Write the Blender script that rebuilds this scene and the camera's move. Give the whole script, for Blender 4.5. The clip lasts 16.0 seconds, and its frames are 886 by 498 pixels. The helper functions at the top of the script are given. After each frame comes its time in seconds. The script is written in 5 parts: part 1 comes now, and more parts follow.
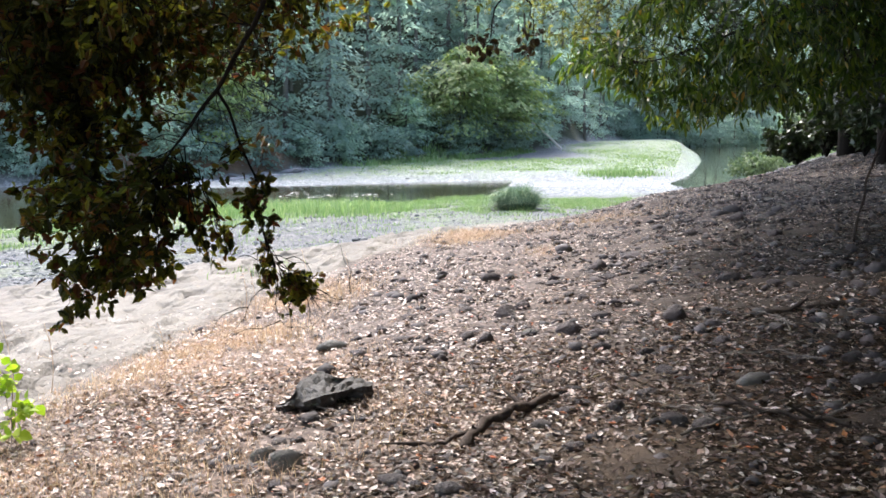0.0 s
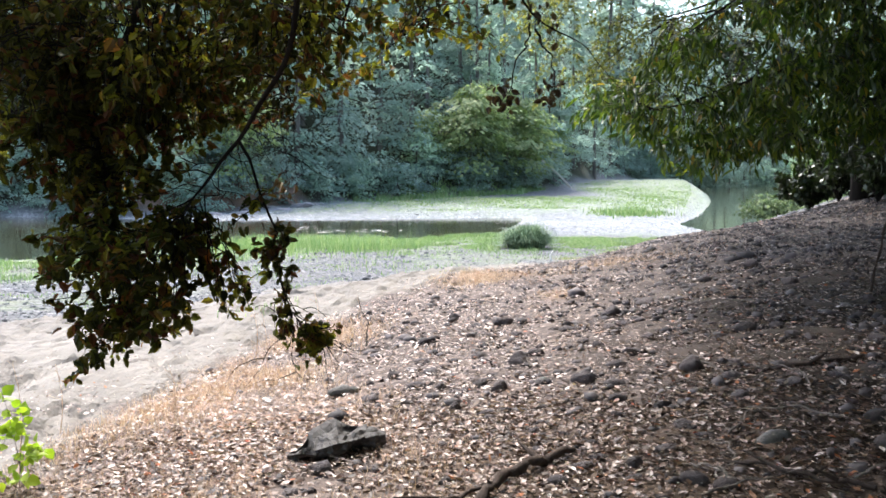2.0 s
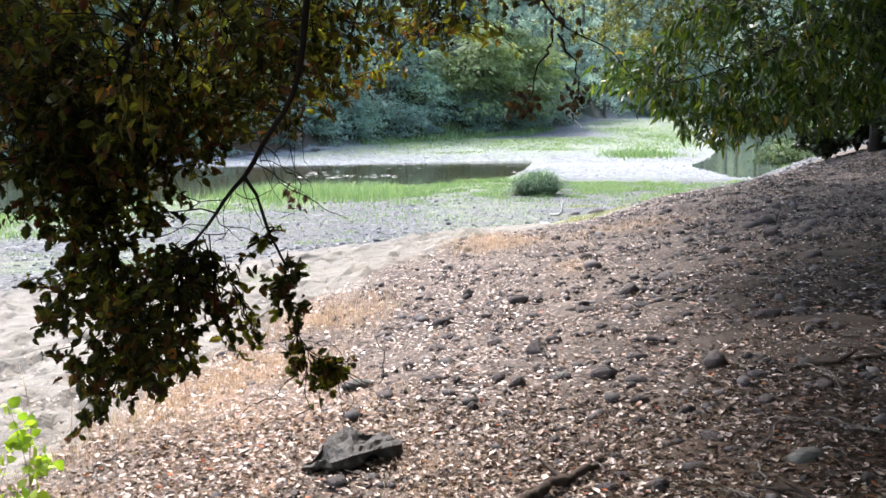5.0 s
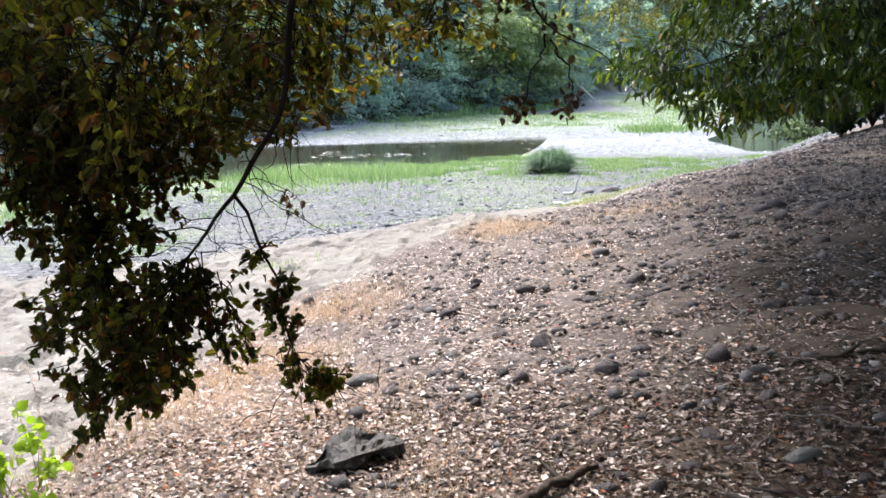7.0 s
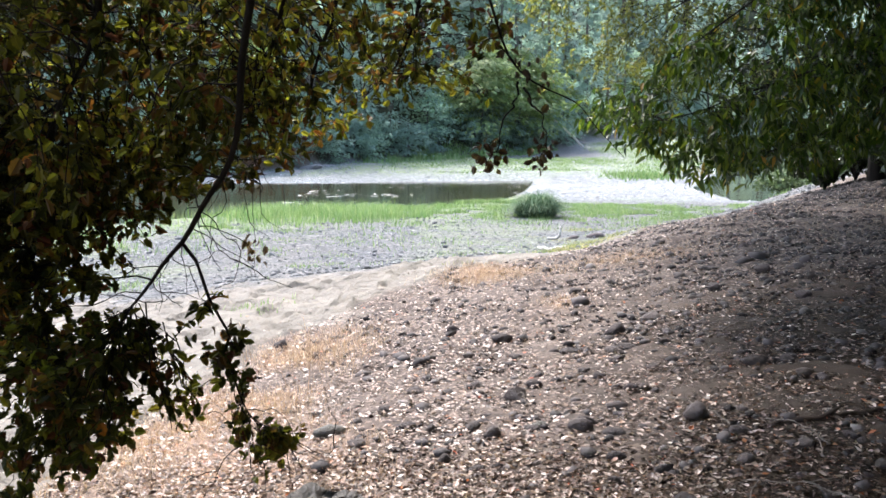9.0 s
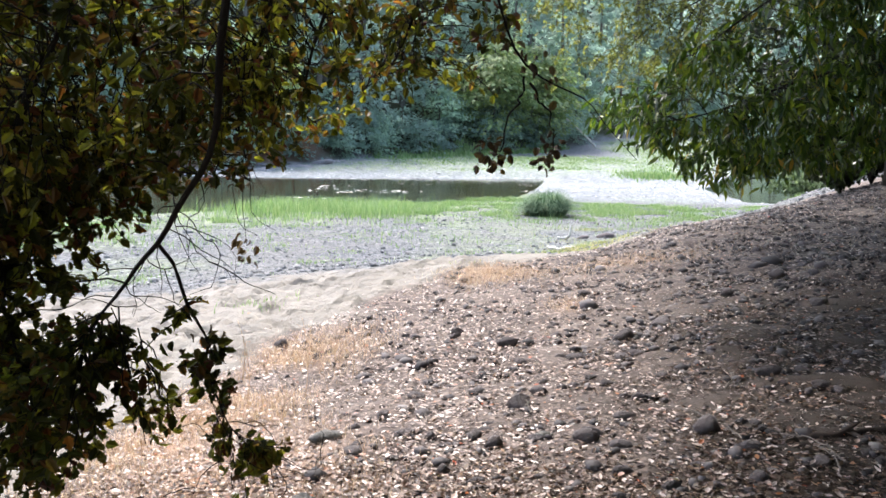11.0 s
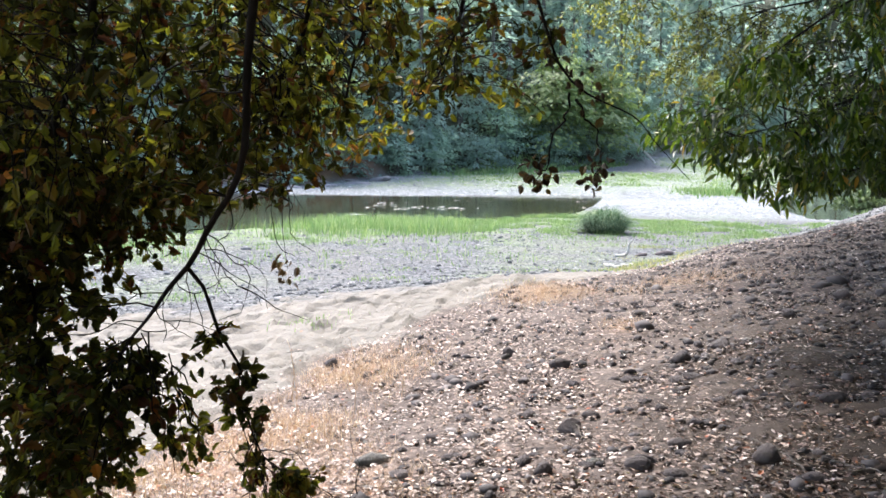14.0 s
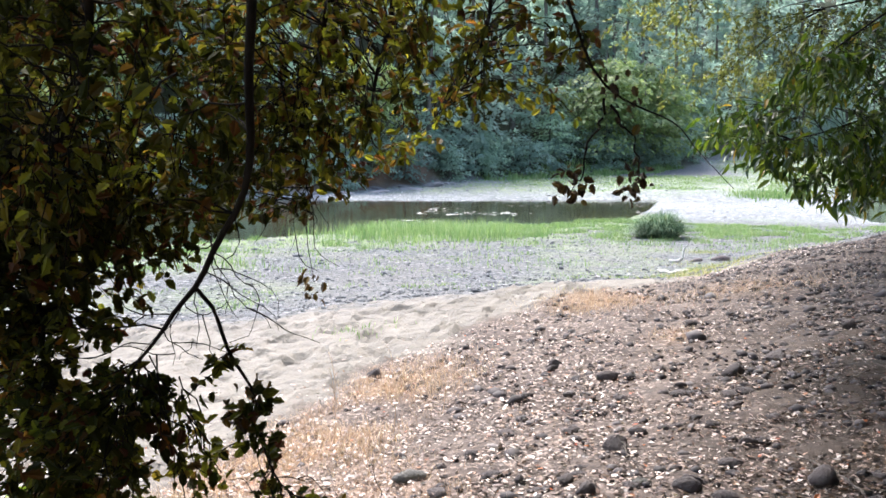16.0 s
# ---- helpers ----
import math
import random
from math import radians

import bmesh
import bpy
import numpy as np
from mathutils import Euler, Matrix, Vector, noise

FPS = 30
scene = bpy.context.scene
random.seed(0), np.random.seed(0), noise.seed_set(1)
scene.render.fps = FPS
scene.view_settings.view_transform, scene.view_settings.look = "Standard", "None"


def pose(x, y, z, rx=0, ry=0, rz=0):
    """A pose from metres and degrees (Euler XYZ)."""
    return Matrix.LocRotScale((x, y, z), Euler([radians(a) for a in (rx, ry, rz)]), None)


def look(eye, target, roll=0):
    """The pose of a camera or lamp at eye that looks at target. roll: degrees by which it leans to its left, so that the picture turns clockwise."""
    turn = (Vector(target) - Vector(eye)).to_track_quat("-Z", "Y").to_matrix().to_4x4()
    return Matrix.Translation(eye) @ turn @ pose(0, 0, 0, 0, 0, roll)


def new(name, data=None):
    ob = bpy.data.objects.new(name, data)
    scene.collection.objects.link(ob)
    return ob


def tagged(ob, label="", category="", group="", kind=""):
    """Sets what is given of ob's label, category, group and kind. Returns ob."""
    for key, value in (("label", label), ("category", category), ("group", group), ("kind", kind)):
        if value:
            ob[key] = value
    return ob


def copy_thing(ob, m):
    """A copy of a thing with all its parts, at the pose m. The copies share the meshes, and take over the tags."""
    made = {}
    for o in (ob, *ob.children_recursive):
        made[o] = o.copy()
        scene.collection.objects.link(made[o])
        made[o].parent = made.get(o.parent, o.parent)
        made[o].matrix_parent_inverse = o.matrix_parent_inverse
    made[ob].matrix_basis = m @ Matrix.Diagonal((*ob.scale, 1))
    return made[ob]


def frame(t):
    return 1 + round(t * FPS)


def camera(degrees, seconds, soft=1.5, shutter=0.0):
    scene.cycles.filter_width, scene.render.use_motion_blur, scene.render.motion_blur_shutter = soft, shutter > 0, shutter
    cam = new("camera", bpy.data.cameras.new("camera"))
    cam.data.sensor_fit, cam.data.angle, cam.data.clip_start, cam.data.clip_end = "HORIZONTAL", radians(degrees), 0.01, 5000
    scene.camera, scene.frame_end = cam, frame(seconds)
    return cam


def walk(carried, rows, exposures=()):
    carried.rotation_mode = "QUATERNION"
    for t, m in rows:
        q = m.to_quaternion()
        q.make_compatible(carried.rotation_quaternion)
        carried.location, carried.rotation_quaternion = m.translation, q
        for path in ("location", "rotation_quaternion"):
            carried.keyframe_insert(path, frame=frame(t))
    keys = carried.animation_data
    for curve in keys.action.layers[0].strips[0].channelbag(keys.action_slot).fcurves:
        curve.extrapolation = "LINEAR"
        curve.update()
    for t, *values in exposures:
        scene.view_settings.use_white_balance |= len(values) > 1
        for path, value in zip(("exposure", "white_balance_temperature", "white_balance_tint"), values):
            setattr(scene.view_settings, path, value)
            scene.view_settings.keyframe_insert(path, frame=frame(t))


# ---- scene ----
cam = camera(51.0, 16.0, soft=1.6)
walk(cam, [
    (0, pose(-0.036, -0.254, -0.444, 83.09, 0.64, -0.25)),
    (0.5, pose(-0.035, -0.273, -0.416, 82.83, 0.99, 0.10)),
    (1, pose(-0.049, -0.288, -0.392, 84.98, 0.24, 1.64)),
    (1.5, pose(-0.054, -0.269, -0.387, 85.64, -0.41, 1.56)),
    (2, pose(-0.073, -0.215, -0.391, 85.30, -0.19, 0.35)),
    (2.5, pose(-0.117, -0.155, -0.375, 85.36, 0.05, -0.40)),
    (3, pose(-0.130, -0.103, -0.298, 84.26, 0.54, 0.49)),
    (3.5, pose(-0.125, -0.075, -0.252, 82.31, 0.75, 0.37)),
    (4, pose(-0.117, -0.046, -0.209, 81.21, 0.98, 0.88)),
    (4.5, pose(-0.118, -0.019, -0.162, 81.27, 0.67, 0.68)),
    (4.7, pose(-0.114, -0.013, -0.143, 81.58, 0.34, 0.89)),
    (6.8, pose(-0.041, -0.002, -0.015, 80.56, 1.25, 1.04)),
    (7, pose(-0.027, -0.002, -0.007, 80.13, 1.22, 1.77)),
    (7.5, pose(0.000, 0.000, 0.000, 81.15, 1.00, 3.49)),
    (8, pose(0.015, 0.020, 0.002, 81.79, 0.54, 3.57)),
    (8.5, pose(0.029, 0.082, 0.003, 82.15, 0.15, 1.69)),
    (8.7, pose(0.034, 0.109, 0.008, 82.59, -0.09, 1.17)),
    (10.8, pose(0.061, 0.319, 0.011, 82.74, -1.10, 1.68)),
    (11, pose(0.072, 0.333, 0.009, 82.45, -1.11, 1.85)),
    (11.5, pose(0.083, 0.344, 0.011, 82.53, -0.96, 3.92)),
    (12, pose(0.092, 0.349, 0.012, 82.72, -0.46, 4.31)),
    (12.5, pose(0.096, 0.356, 0.010, 82.68, -0.31, 4.29)),
    (13, pose(0.097, 0.363, 0.008, 82.68, -0.27, 4.61)),
    (13.5, pose(0.107, 0.391, 0.010, 83.10, -0.49, 5.17)),
    (14, pose(0.117, 0.438, 0.016, 83.41, -0.78, 5.39)),
    (14.5, pose(0.137, 0.493, 0.024, 83.80, -1.05, 5.89)),
    (15, pose(0.160, 0.539, 0.029, 84.05, -1.15, 6.25)),
    (15.5, pose(0.173, 0.567, 0.034, 83.83, -0.81, 6.81)),
    (16, pose(0.179, 0.591, 0.031, 83.69, -0.18, 8.66)),
], exposures=[(0.0, 1.98), (16.0, 1.98)])

# ---- light: a bright, even sky over the open river, the sun veiled and behind the far ridge ----
world = bpy.data.worlds.new("sky")
scene.world = world
world.use_nodes = True
wn, wl = world.node_tree.nodes, world.node_tree.links
wn.clear()
sky = wn.new("ShaderNodeTexSky")
sky.sky_type, sky.sun_disc = "NISHITA", False
sky.sun_elevation, sky.sun_rotation = radians(57), radians(-29)
sky.air_density, sky.dust_density, sky.ozone_density = 1.0, 3.0, 1.0
wbg = wn.new("ShaderNodeBackground")
wbg.inputs["Strength"].default_value = 0.17
wout = wn.new("ShaderNodeOutputWorld")
wl.new(sky.outputs[0], wbg.inputs[0])
wl.new(wbg.outputs[0], wout.inputs[0])
sun_data = bpy.data.lights.new("sun", "SUN")
sun_data.energy, sun_data.angle, sun_data.color = 2.0, radians(14), (1.0, 0.975, 0.94)
sun = new("sun", sun_data)
sun.matrix_world = look((-25, 45, 80), (0, 0, 0))


# ---- materials ----
class Nodes:
    """A node material in short form."""

    def __init__(self, name):
        self.mat = bpy.data.materials.new(name)
        self.mat.use_nodes = True
        self.n, self.l = self.mat.node_tree.nodes, self.mat.node_tree.links
        self.b = self.n["Principled BSDF"]
        self.out = self.n["Material Output"]
        self.pos = self.n.new("ShaderNodeTexCoord").outputs["Object"]

    def put(self, socket, value):
        if isinstance(value, bpy.types.NodeSocket):
            self.l.new(value, socket)
        else:
            socket.default_value = (*value, 1) if isinstance(value, tuple) and len(value) == 3 and socket.type == "RGBA" else value

    def noise(self, scale, detail=4.0, rough=0.6, at=None, distort=0.0):
        x = self.n.new("ShaderNodeTexNoise")
        self.l.new(at or self.pos, x.inputs["Vector"])
        x.inputs["Scale"].default_value, x.inputs["Detail"].default_value = scale, detail
        x.inputs["Roughness"].default_value, x.inputs["Distortion"].default_value = rough, distort
        return x.outputs["Fac"]

    def voro(self, scale, out="Distance", feature="F1", at=None):
        x = self.n.new("ShaderNodeTexVoronoi")
        x.feature = feature
        self.l.new(at or self.pos, x.inputs["Vector"])
        x.inputs["Scale"].default_value = scale
        return x.outputs[out]

    def ramp(self, fac, *stops):
        x = self.n.new("ShaderNodeValToRGB")
        self.l.new(fac, x.inputs[0])
        while len(x.color_ramp.elements) < len(stops):
            x.color_ramp.elements.new(0.5)
        for e, (p, c) in zip(x.color_ramp.elements, stops):
            e.position, e.color = p, (*c, 1) if isinstance(c, tuple) else (c, c, c, 1)
        return x.outputs[0]

    def mix(self, fac, a, b, blend="MIX"):
        x = self.n.new("ShaderNodeMix")
        x.data_type, x.blend_type = "RGBA", blend
        self.put(x.inputs[0], fac), self.put(x.inputs[6], a), self.put(x.inputs[7], b)
        return x.outputs[2]

    def math(self, op, a, b=0.0, clamp=False):
        x = self.n.new("ShaderNodeMath")
        x.operation, x.use_clamp = op, clamp
        self.put(x.inputs[0], a), self.put(x.inputs[1], b)
        return x.outputs[0]

    def attr(self, name):
        x = self.n.new("ShaderNodeAttribute")
        x.attribute_name = name
        return x.outputs["Fac"]

    def island(self):
        return self.n.new("ShaderNodeNewGeometry").outputs["Random Per Island"]

    def object_random(self):
        return self.n.new("ShaderNodeObjectInfo").outputs["Random"]

    def bump(self, height, strength=0.5, distance=0.02, below=None):
        x = self.n.new("ShaderNodeBump")
        x.inputs["Strength"].default_value, x.inputs["Distance"].default_value = strength, distance
        self.l.new(height, x.inputs["Height"])
        if below:
            self.l.new(below, x.inputs["Normal"])
        return x.outputs[0]

    def done(self, color, rough=0.8, normal=None, spec=0.3, thin=0.0, thin_color=None):
        self.put(self.b.inputs["Base Color"], color)
        self.put(self.b.inputs["Roughness"], rough)
        self.b.inputs["Specular IOR Level"].default_value = spec
        if normal:
            self.l.new(normal, self.b.inputs["Normal"])
        if thin:
            t = self.n.new("ShaderNodeBsdfTranslucent")
            self.put(t.inputs["Color"], thin_color or color)
            m = self.n.new("ShaderNodeMixShader")
            m.inputs[0].default_value = thin
            self.l.new(self.b.outputs[0], m.inputs[1]), self.l.new(t.outputs[0], m.inputs[2])
            self.l.new(m.outputs[0], self.out.inputs["Surface"])
        return self.mat


def leaf_material(name, *stops, rough=0.45, spec=0.5, thin=0.35, glow=1.6, blue=0.5, kin=None):
    k = Nodes(name)
    c = k.ramp(k.island(), *stops)
    if kin:
        c = k.mix(1.0, c, k.ramp(k.object_random(), (0.0, kin[0]), (0.35, kin[1]), (0.7, (1.0, 1.0, 1.0)), (1.0, kin[2])), "MULTIPLY")
    c = k.mix(k.math("MULTIPLY", k.noise(25.0, 2.0), 0.5), c, k.mix(1.0, c, (0.45, 0.4, 0.3), "MULTIPLY"))
    t = k.mix(1.0, c, (glow, glow, glow * blue), "MULTIPLY")
    return k.done(c, rough, spec=spec, thin=thin, thin_color=t)


def ground_material():
    k = Nodes("river_ground")
    # sand: pale and grey, darker where damp and in the footprints
    n1, n2 = k.noise(1.3, 6.0), k.noise(60.0, 4.0)
    sand = k.ramp(n1, (0.3, (0.165, 0.149, 0.130)), (0.7, (0.228, 0.209, 0.185)))
    sand = k.mix(k.math("MULTIPLY", k.ramp(n2, (0.42, 0.0), (0.62, 1.0)), 0.22), sand, (0.14, 0.128, 0.115))
    # dust and soil under the litter
    soil = k.ramp(k.noise(2.2, 7.0, 0.65), (0.3, (0.052, 0.039, 0.034)), (0.55, (0.115, 0.089, 0.077)), (0.8, (0.205, 0.165, 0.143)))
    soil = k.mix(k.ramp(k.noise(30.0, 6.0, 0.7), (0.47, 0.0), (0.62, 0.7)), soil, (0.038, 0.028, 0.025))
    soil = k.mix(k.ramp(k.voro(34.0, "Color"), (0.72, 0.0), (0.8, 0.55)), soil, (0.30, 0.235, 0.20))
    # river gravel: a cell a pebble
    cells = k.voro(11.0, "Color")
    peb = k.ramp(cells, (0.0, (0.04, 0.042, 0.048)), (0.5, (0.105, 0.109, 0.12)), (0.8, (0.20, 0.203, 0.21)), (1.0, (0.48, 0.475, 0.465)))
    gap = k.voro(11.0, "Distance", "DISTANCE_TO_EDGE")
    peb = k.mix(k.ramp(gap, (0.0, 0.75), (0.08, 0.0)), peb, (0.09, 0.09, 0.085))
    peb = k.mix(k.ramp(k.noise(0.35, 5.0), (0.42, 0.0), (0.62, 0.5)), peb, (0.17, 0.162, 0.15))
    # the far bar: washed pale cobbles
    bc = k.voro(6.0, "Color")
    bar = k.ramp(bc, (0.0, (0.11, 0.12, 0.13)), (0.5, (0.20, 0.212, 0.224)), (1.0, (0.42, 0.425, 0.43)))
    bar = k.mix(k.ramp(k.voro(6.0, "Distance", "DISTANCE_TO_EDGE"), (0.0, 0.6), (0.06, 0.0)), bar, (0.2, 0.2, 0.2))
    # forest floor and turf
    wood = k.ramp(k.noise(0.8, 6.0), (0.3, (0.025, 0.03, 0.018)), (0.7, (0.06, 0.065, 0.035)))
    turf = k.ramp(k.noise(1.7, 6.0), (0.3, (0.17, 0.25, 0.085)), (0.7, (0.31, 0.37, 0.18)))
    thatch = k.ramp(k.noise(55.0, 6.0, 0.75), (0.35, (0.16, 0.095, 0.062)), (0.65, (0.47, 0.315, 0.22)))
    soil = k.mix(k.math("MULTIPLY", k.attr("straw"), 0.7), soil, thatch)
    c = k.mix(k.attr("litter"), sand, soil)
    c = k.mix(k.attr("gravel"), c, peb)
    c = k.mix(k.attr("bar"), c, bar)
    c = k.mix(k.math("MULTIPLY", k.attr("turf"), k.ramp(k.noise(1.1, 7.0, 0.75), (0.40, 0.0), (0.62, 1.0))), c, turf)
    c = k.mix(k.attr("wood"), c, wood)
    # brown duff, made darker still to carry the shade of the canopy
    c = k.mix(k.attr("shaded_duff"), c, k.ramp(k.noise(3.0, 7.0, 0.65), (0.3, (0.020, 0.014, 0.010)), (0.7, (0.056, 0.039, 0.028))))
    c = k.mix(k.attr("earth"), c, k.ramp(k.noise(4.0, 7.0, 0.7), (0.3, (0.045, 0.028, 0.018)), (0.7, (0.125, 0.084, 0.055))))
    c = k.mix(k.attr("clay"), c, k.ramp(k.noise(0.6, 6.0), (0.3, (0.17, 0.10, 0.07)), (0.7, (0.30, 0.19, 0.14))))
    h = k.mix(k.attr("gravel"), k.mix(0.3, k.noise(6.0, 6.0, 0.7), k.noise(60.0, 3.0)), k.ramp(gap, (0.0, 0.0), (0.2, 1.0)))
    wet = k.math("SUBTRACT", 0.92, k.math("MULTIPLY", k.attr("wet"), 0.62))
    sandy = k.math("MULTIPLY", k.math("SUBTRACT", 1.0, k.attr("litter"), True), k.math("SUBTRACT", 1.0, k.attr("gravel"), True))
    heaps = k.math("MULTIPLY", k.noise(7.0, 3.0, 0.5), sandy)
    return k.done(c, wet, k.bump(h, 0.8, 0.04, k.bump(heaps, 1.0, 0.06)), spec=0.35)


def stone_material(name, low, high, seed):
    k = Nodes(name)
    base = k.mix(k.object_random(), low, high)
    n = k.noise(7.0 + seed, 6.0, 0.65)
    c = k.mix(k.ramp(n, (0.35, 0.0), (0.7, 0.6)), base, tuple(min(1, v * 1.4) for v in high))
    c = k.mix(k.ramp(k.noise(38.0, 4.0), (0.5, 0.0), (0.75, 0.5)), c, tuple(v * 0.45 for v in low))
    return k.done(c, k.ramp(n, (0.3, 0.55), (0.7, 0.85)), k.bump(k.mix(0.5, k.noise(30.0, 6.0), k.noise(9.0, 3.0)), 0.9, 0.03), spec=0.3)


def loose_stone_material(name, *stops):
    k = Nodes(name)
    c = k.ramp(k.island(), *stops)
    c = k.mix(k.ramp(k.noise(20.0, 5.0), (0.45, 0.0), (0.7, 0.45)), c, (0.08, 0.075, 0.07))
    return k.done(c, 0.75, k.bump(k.noise(60.0, 4.0), 0.4, 0.006), spec=0.3)


def bark_material(name, dark, pale, scale=9.0):
    k = Nodes(name)
    m = k.n.new("ShaderNodeMapping")
    m.inputs["Scale"].default_value = (1, 1, 0.2)
    k.l.new(k.pos, m.inputs[0])
    n = k.noise(scale, 7.0, 0.65, at=m.outputs[0], distort=0.6)
    c = k.ramp(n, (0.32, dark), (0.7, pale))
    return k.done(c, 0.9, k.bump(n, 0.8, 0.02), spec=0.2)


def blade_material(name, *stops, thin=0.35):
    k = Nodes(name)
    c = k.ramp(k.island(), *stops)
    return k.done(c, 0.6, spec=0.25, thin=thin, thin_color=k.mix(1.0, c, (1.25, 1.3, 0.9), "MULTIPLY"))


def water_material():
    k = Nodes("river_water")
    c = k.ramp(k.noise(0.15, 3.0), (0.35, (0.030, 0.034, 0.018)), (0.7, (0.055, 0.052, 0.030)))
    m = k.n.new("ShaderNodeMapping")
    m.inputs["Scale"].default_value = (0.55, 1.6, 1)
    k.l.new(k.pos, m.inputs[0])
    h = k.mix(0.4, k.noise(1.1, 3.0, at=m.outputs[0]), k.noise(5.0, 3.0, at=m.outputs[0]))
    return k.done(c, 0.06, k.bump(h, 0.10, 0.04), spec=0.5)


GROUND = ground_material()
WATER = water_material()
OAK_LEAF = leaf_material("oak_leaf", (0.0, (0.018, 0.022, 0.008)), (0.5, (0.042, 0.048, 0.012)), (0.78, (0.085, 0.083, 0.018)), (0.88, (0.085, 0.045, 0.018)), (1.0, (0.075, 0.026, 0.018)), glow=2.5, thin=0.34, rough=0.6, spec=0.15)
# yellow and brown leaves, brightened to carry the light coming through from behind
LIT_TURNING_LEAF = leaf_material("lit_turning_leaf", (0.0, (0.07, 0.082, 0.012)), (0.62, (0.16, 0.162, 0.026)), (0.80, (0.13, 0.085, 0.020)), (0.97, (0.055, 0.022, 0.014)), (1.0, (0.30, 0.13, 0.03)), glow=2.6, thin=0.5, rough=0.5, spec=0.4)
BROWN_LEAF = leaf_material("withered_leaf", (0.0, (0.045, 0.026, 0.016)), (0.6, (0.10, 0.062, 0.030)), (1.0, (0.17, 0.13, 0.045)), glow=1.2, thin=0.2)
BAY_LEAF = leaf_material("bay_leaf", (0.0, (0.018, 0.042, 0.009)), (0.6, (0.047, 0.088, 0.016)), (0.965, (0.14, 0.19, 0.032)), (1.0, (0.30, 0.19, 0.035)), rough=0.30, glow=2.3, thin=0.44)
# green leaves in deep shade: the shade is put into this dark colour
SHADED_EVERGREEN = leaf_material("shaded_evergreen_leaf", (0.0, (0.012, 0.022, 0.008)), (0.6, (0.022, 0.040, 0.012)), (1.0, (0.05, 0.075, 0.022)), rough=0.4, thin=0.2, glow=1.6)
ORANGE_LEAF = leaf_material("orange_leaf", (0.0, (0.45, 0.13, 0.03)), (1.0, (0.5, 0.17, 0.04)), glow=1.3)
BRIGHT_LEAF = leaf_material("young_leaf", (0.0, (0.20, 0.34, 0.03)), (1.0, (0.36, 0.48, 0.06)), glow=1.5, thin=0.5)
LITTER_LEAF = leaf_material("fallen_leaf", (0.0, (0.065, 0.040, 0.034)), (0.40, (0.20, 0.135, 0.115)), (0.72, (0.46, 0.35, 0.31)), (0.96, (0.82, 0.72, 0.68)), (0.995, (0.42, 0.16, 0.06)), (1.0, (0.45, 0.09, 0.04)), rough=0.42, spec=0.36, thin=0.08, glow=1.0)
# older brown leaves, darkened further to stand for shade under the trees
SHADED_OLD_LEAF = leaf_material("shaded_fallen_leaf", (0.0, (0.018, 0.010, 0.007)), (0.5, (0.045, 0.026, 0.016)), (0.85, (0.10, 0.060, 0.036)), (0.96, (0.30, 0.21, 0.15)), (0.985, (0.30, 0.12, 0.045)), (1.0, (0.34, 0.07, 0.035)), rough=0.5, spec=0.22, thin=0.05, glow=1.0)
# paler and bluer than real leaves: river haze is put into the colour
HAZED_FAR_LEAF = leaf_material("hazed_far_foliage", (0.0, (0.245, 0.335, 0.30)), (0.6, (0.32, 0.43, 0.385)), (1.0, (0.41, 0.525, 0.46)), rough=0.6, spec=0.3, thin=0.58, glow=1.5, blue=0.95, kin=((0.70, 0.75, 0.78), (0.95, 1.0, 0.95), (1.35, 1.35, 1.15)))
FAR_LEAF_B = leaf_material("far_foliage_yellow_green", (0.0, (0.15, 0.215, 0.10)), (0.6, (0.25, 0.34, 0.16)), (1.0, (0.40, 0.46, 0.24)), rough=0.55, thin=0.5, glow=1.6, blue=0.7)
YELLOW_LEAF = leaf_material("yellow_green_leaf", (0.0, (0.07, 0.09, 0.03)), (0.6, (0.15, 0.175, 0.06)), (1.0, (0.30, 0.31, 0.12)), rough=0.5, thin=0.5, glow=1.7, blue=0.6)
SHRUB_LEAF = leaf_material("shrub_leaf", (0.0, (0.06, 0.10, 0.05)), (0.6, (0.11, 0.16, 0.085)), (1.0, (0.18, 0.24, 0.13)), rough=0.55, thin=0.45, glow=1.4, blue=0.8)
STONE = stone_material("basalt_stone", (0.038, 0.031, 0.032), (0.112, 0.092, 0.090), 0)
PALE_STONE = stone_material("pale_river_stone", (0.10, 0.095, 0.088), (0.17, 0.16, 0.148), 2)
DARK_STONE = stone_material("dark_boulder", (0.028, 0.025, 0.023), (0.060, 0.054, 0.050), 3)
PALE_ROCK = stone_material("grey_ledge_rock", (0.15, 0.138, 0.142), (0.26, 0.24, 0.245), 1)
PEBBLE = loose_stone_material("bank_pebble", (0.0, (0.024, 0.020, 0.022)), (0.6, (0.066, 0.056, 0.058)), (0.9, (0.13, 0.112, 0.112)), (1.0, (0.22, 0.195, 0.188)))
GRAVEL = loose_stone_material("river_pebble", (0.0, (0.085, 0.088, 0.096)), (0.6, (0.165, 0.168, 0.175)), (0.93, (0.26, 0.26, 0.26)), (1.0, (0.45, 0.44, 0.43)))
BARK = bark_material("dark_bark", (0.006, 0.005, 0.004), (0.022, 0.017, 0.014))
GREY_BARK = bark_material("grey_bark", (0.07, 0.065, 0.06), (0.20, 0.185, 0.17), 3.0)
TWIG = bark_material("fallen_twig", (0.11, 0.092, 0.080), (0.27, 0.232, 0.205), 30.0)
DEAD_WOOD = bark_material("rotten_branch", (0.03, 0.022, 0.018), (0.085, 0.062, 0.05), 14.0)
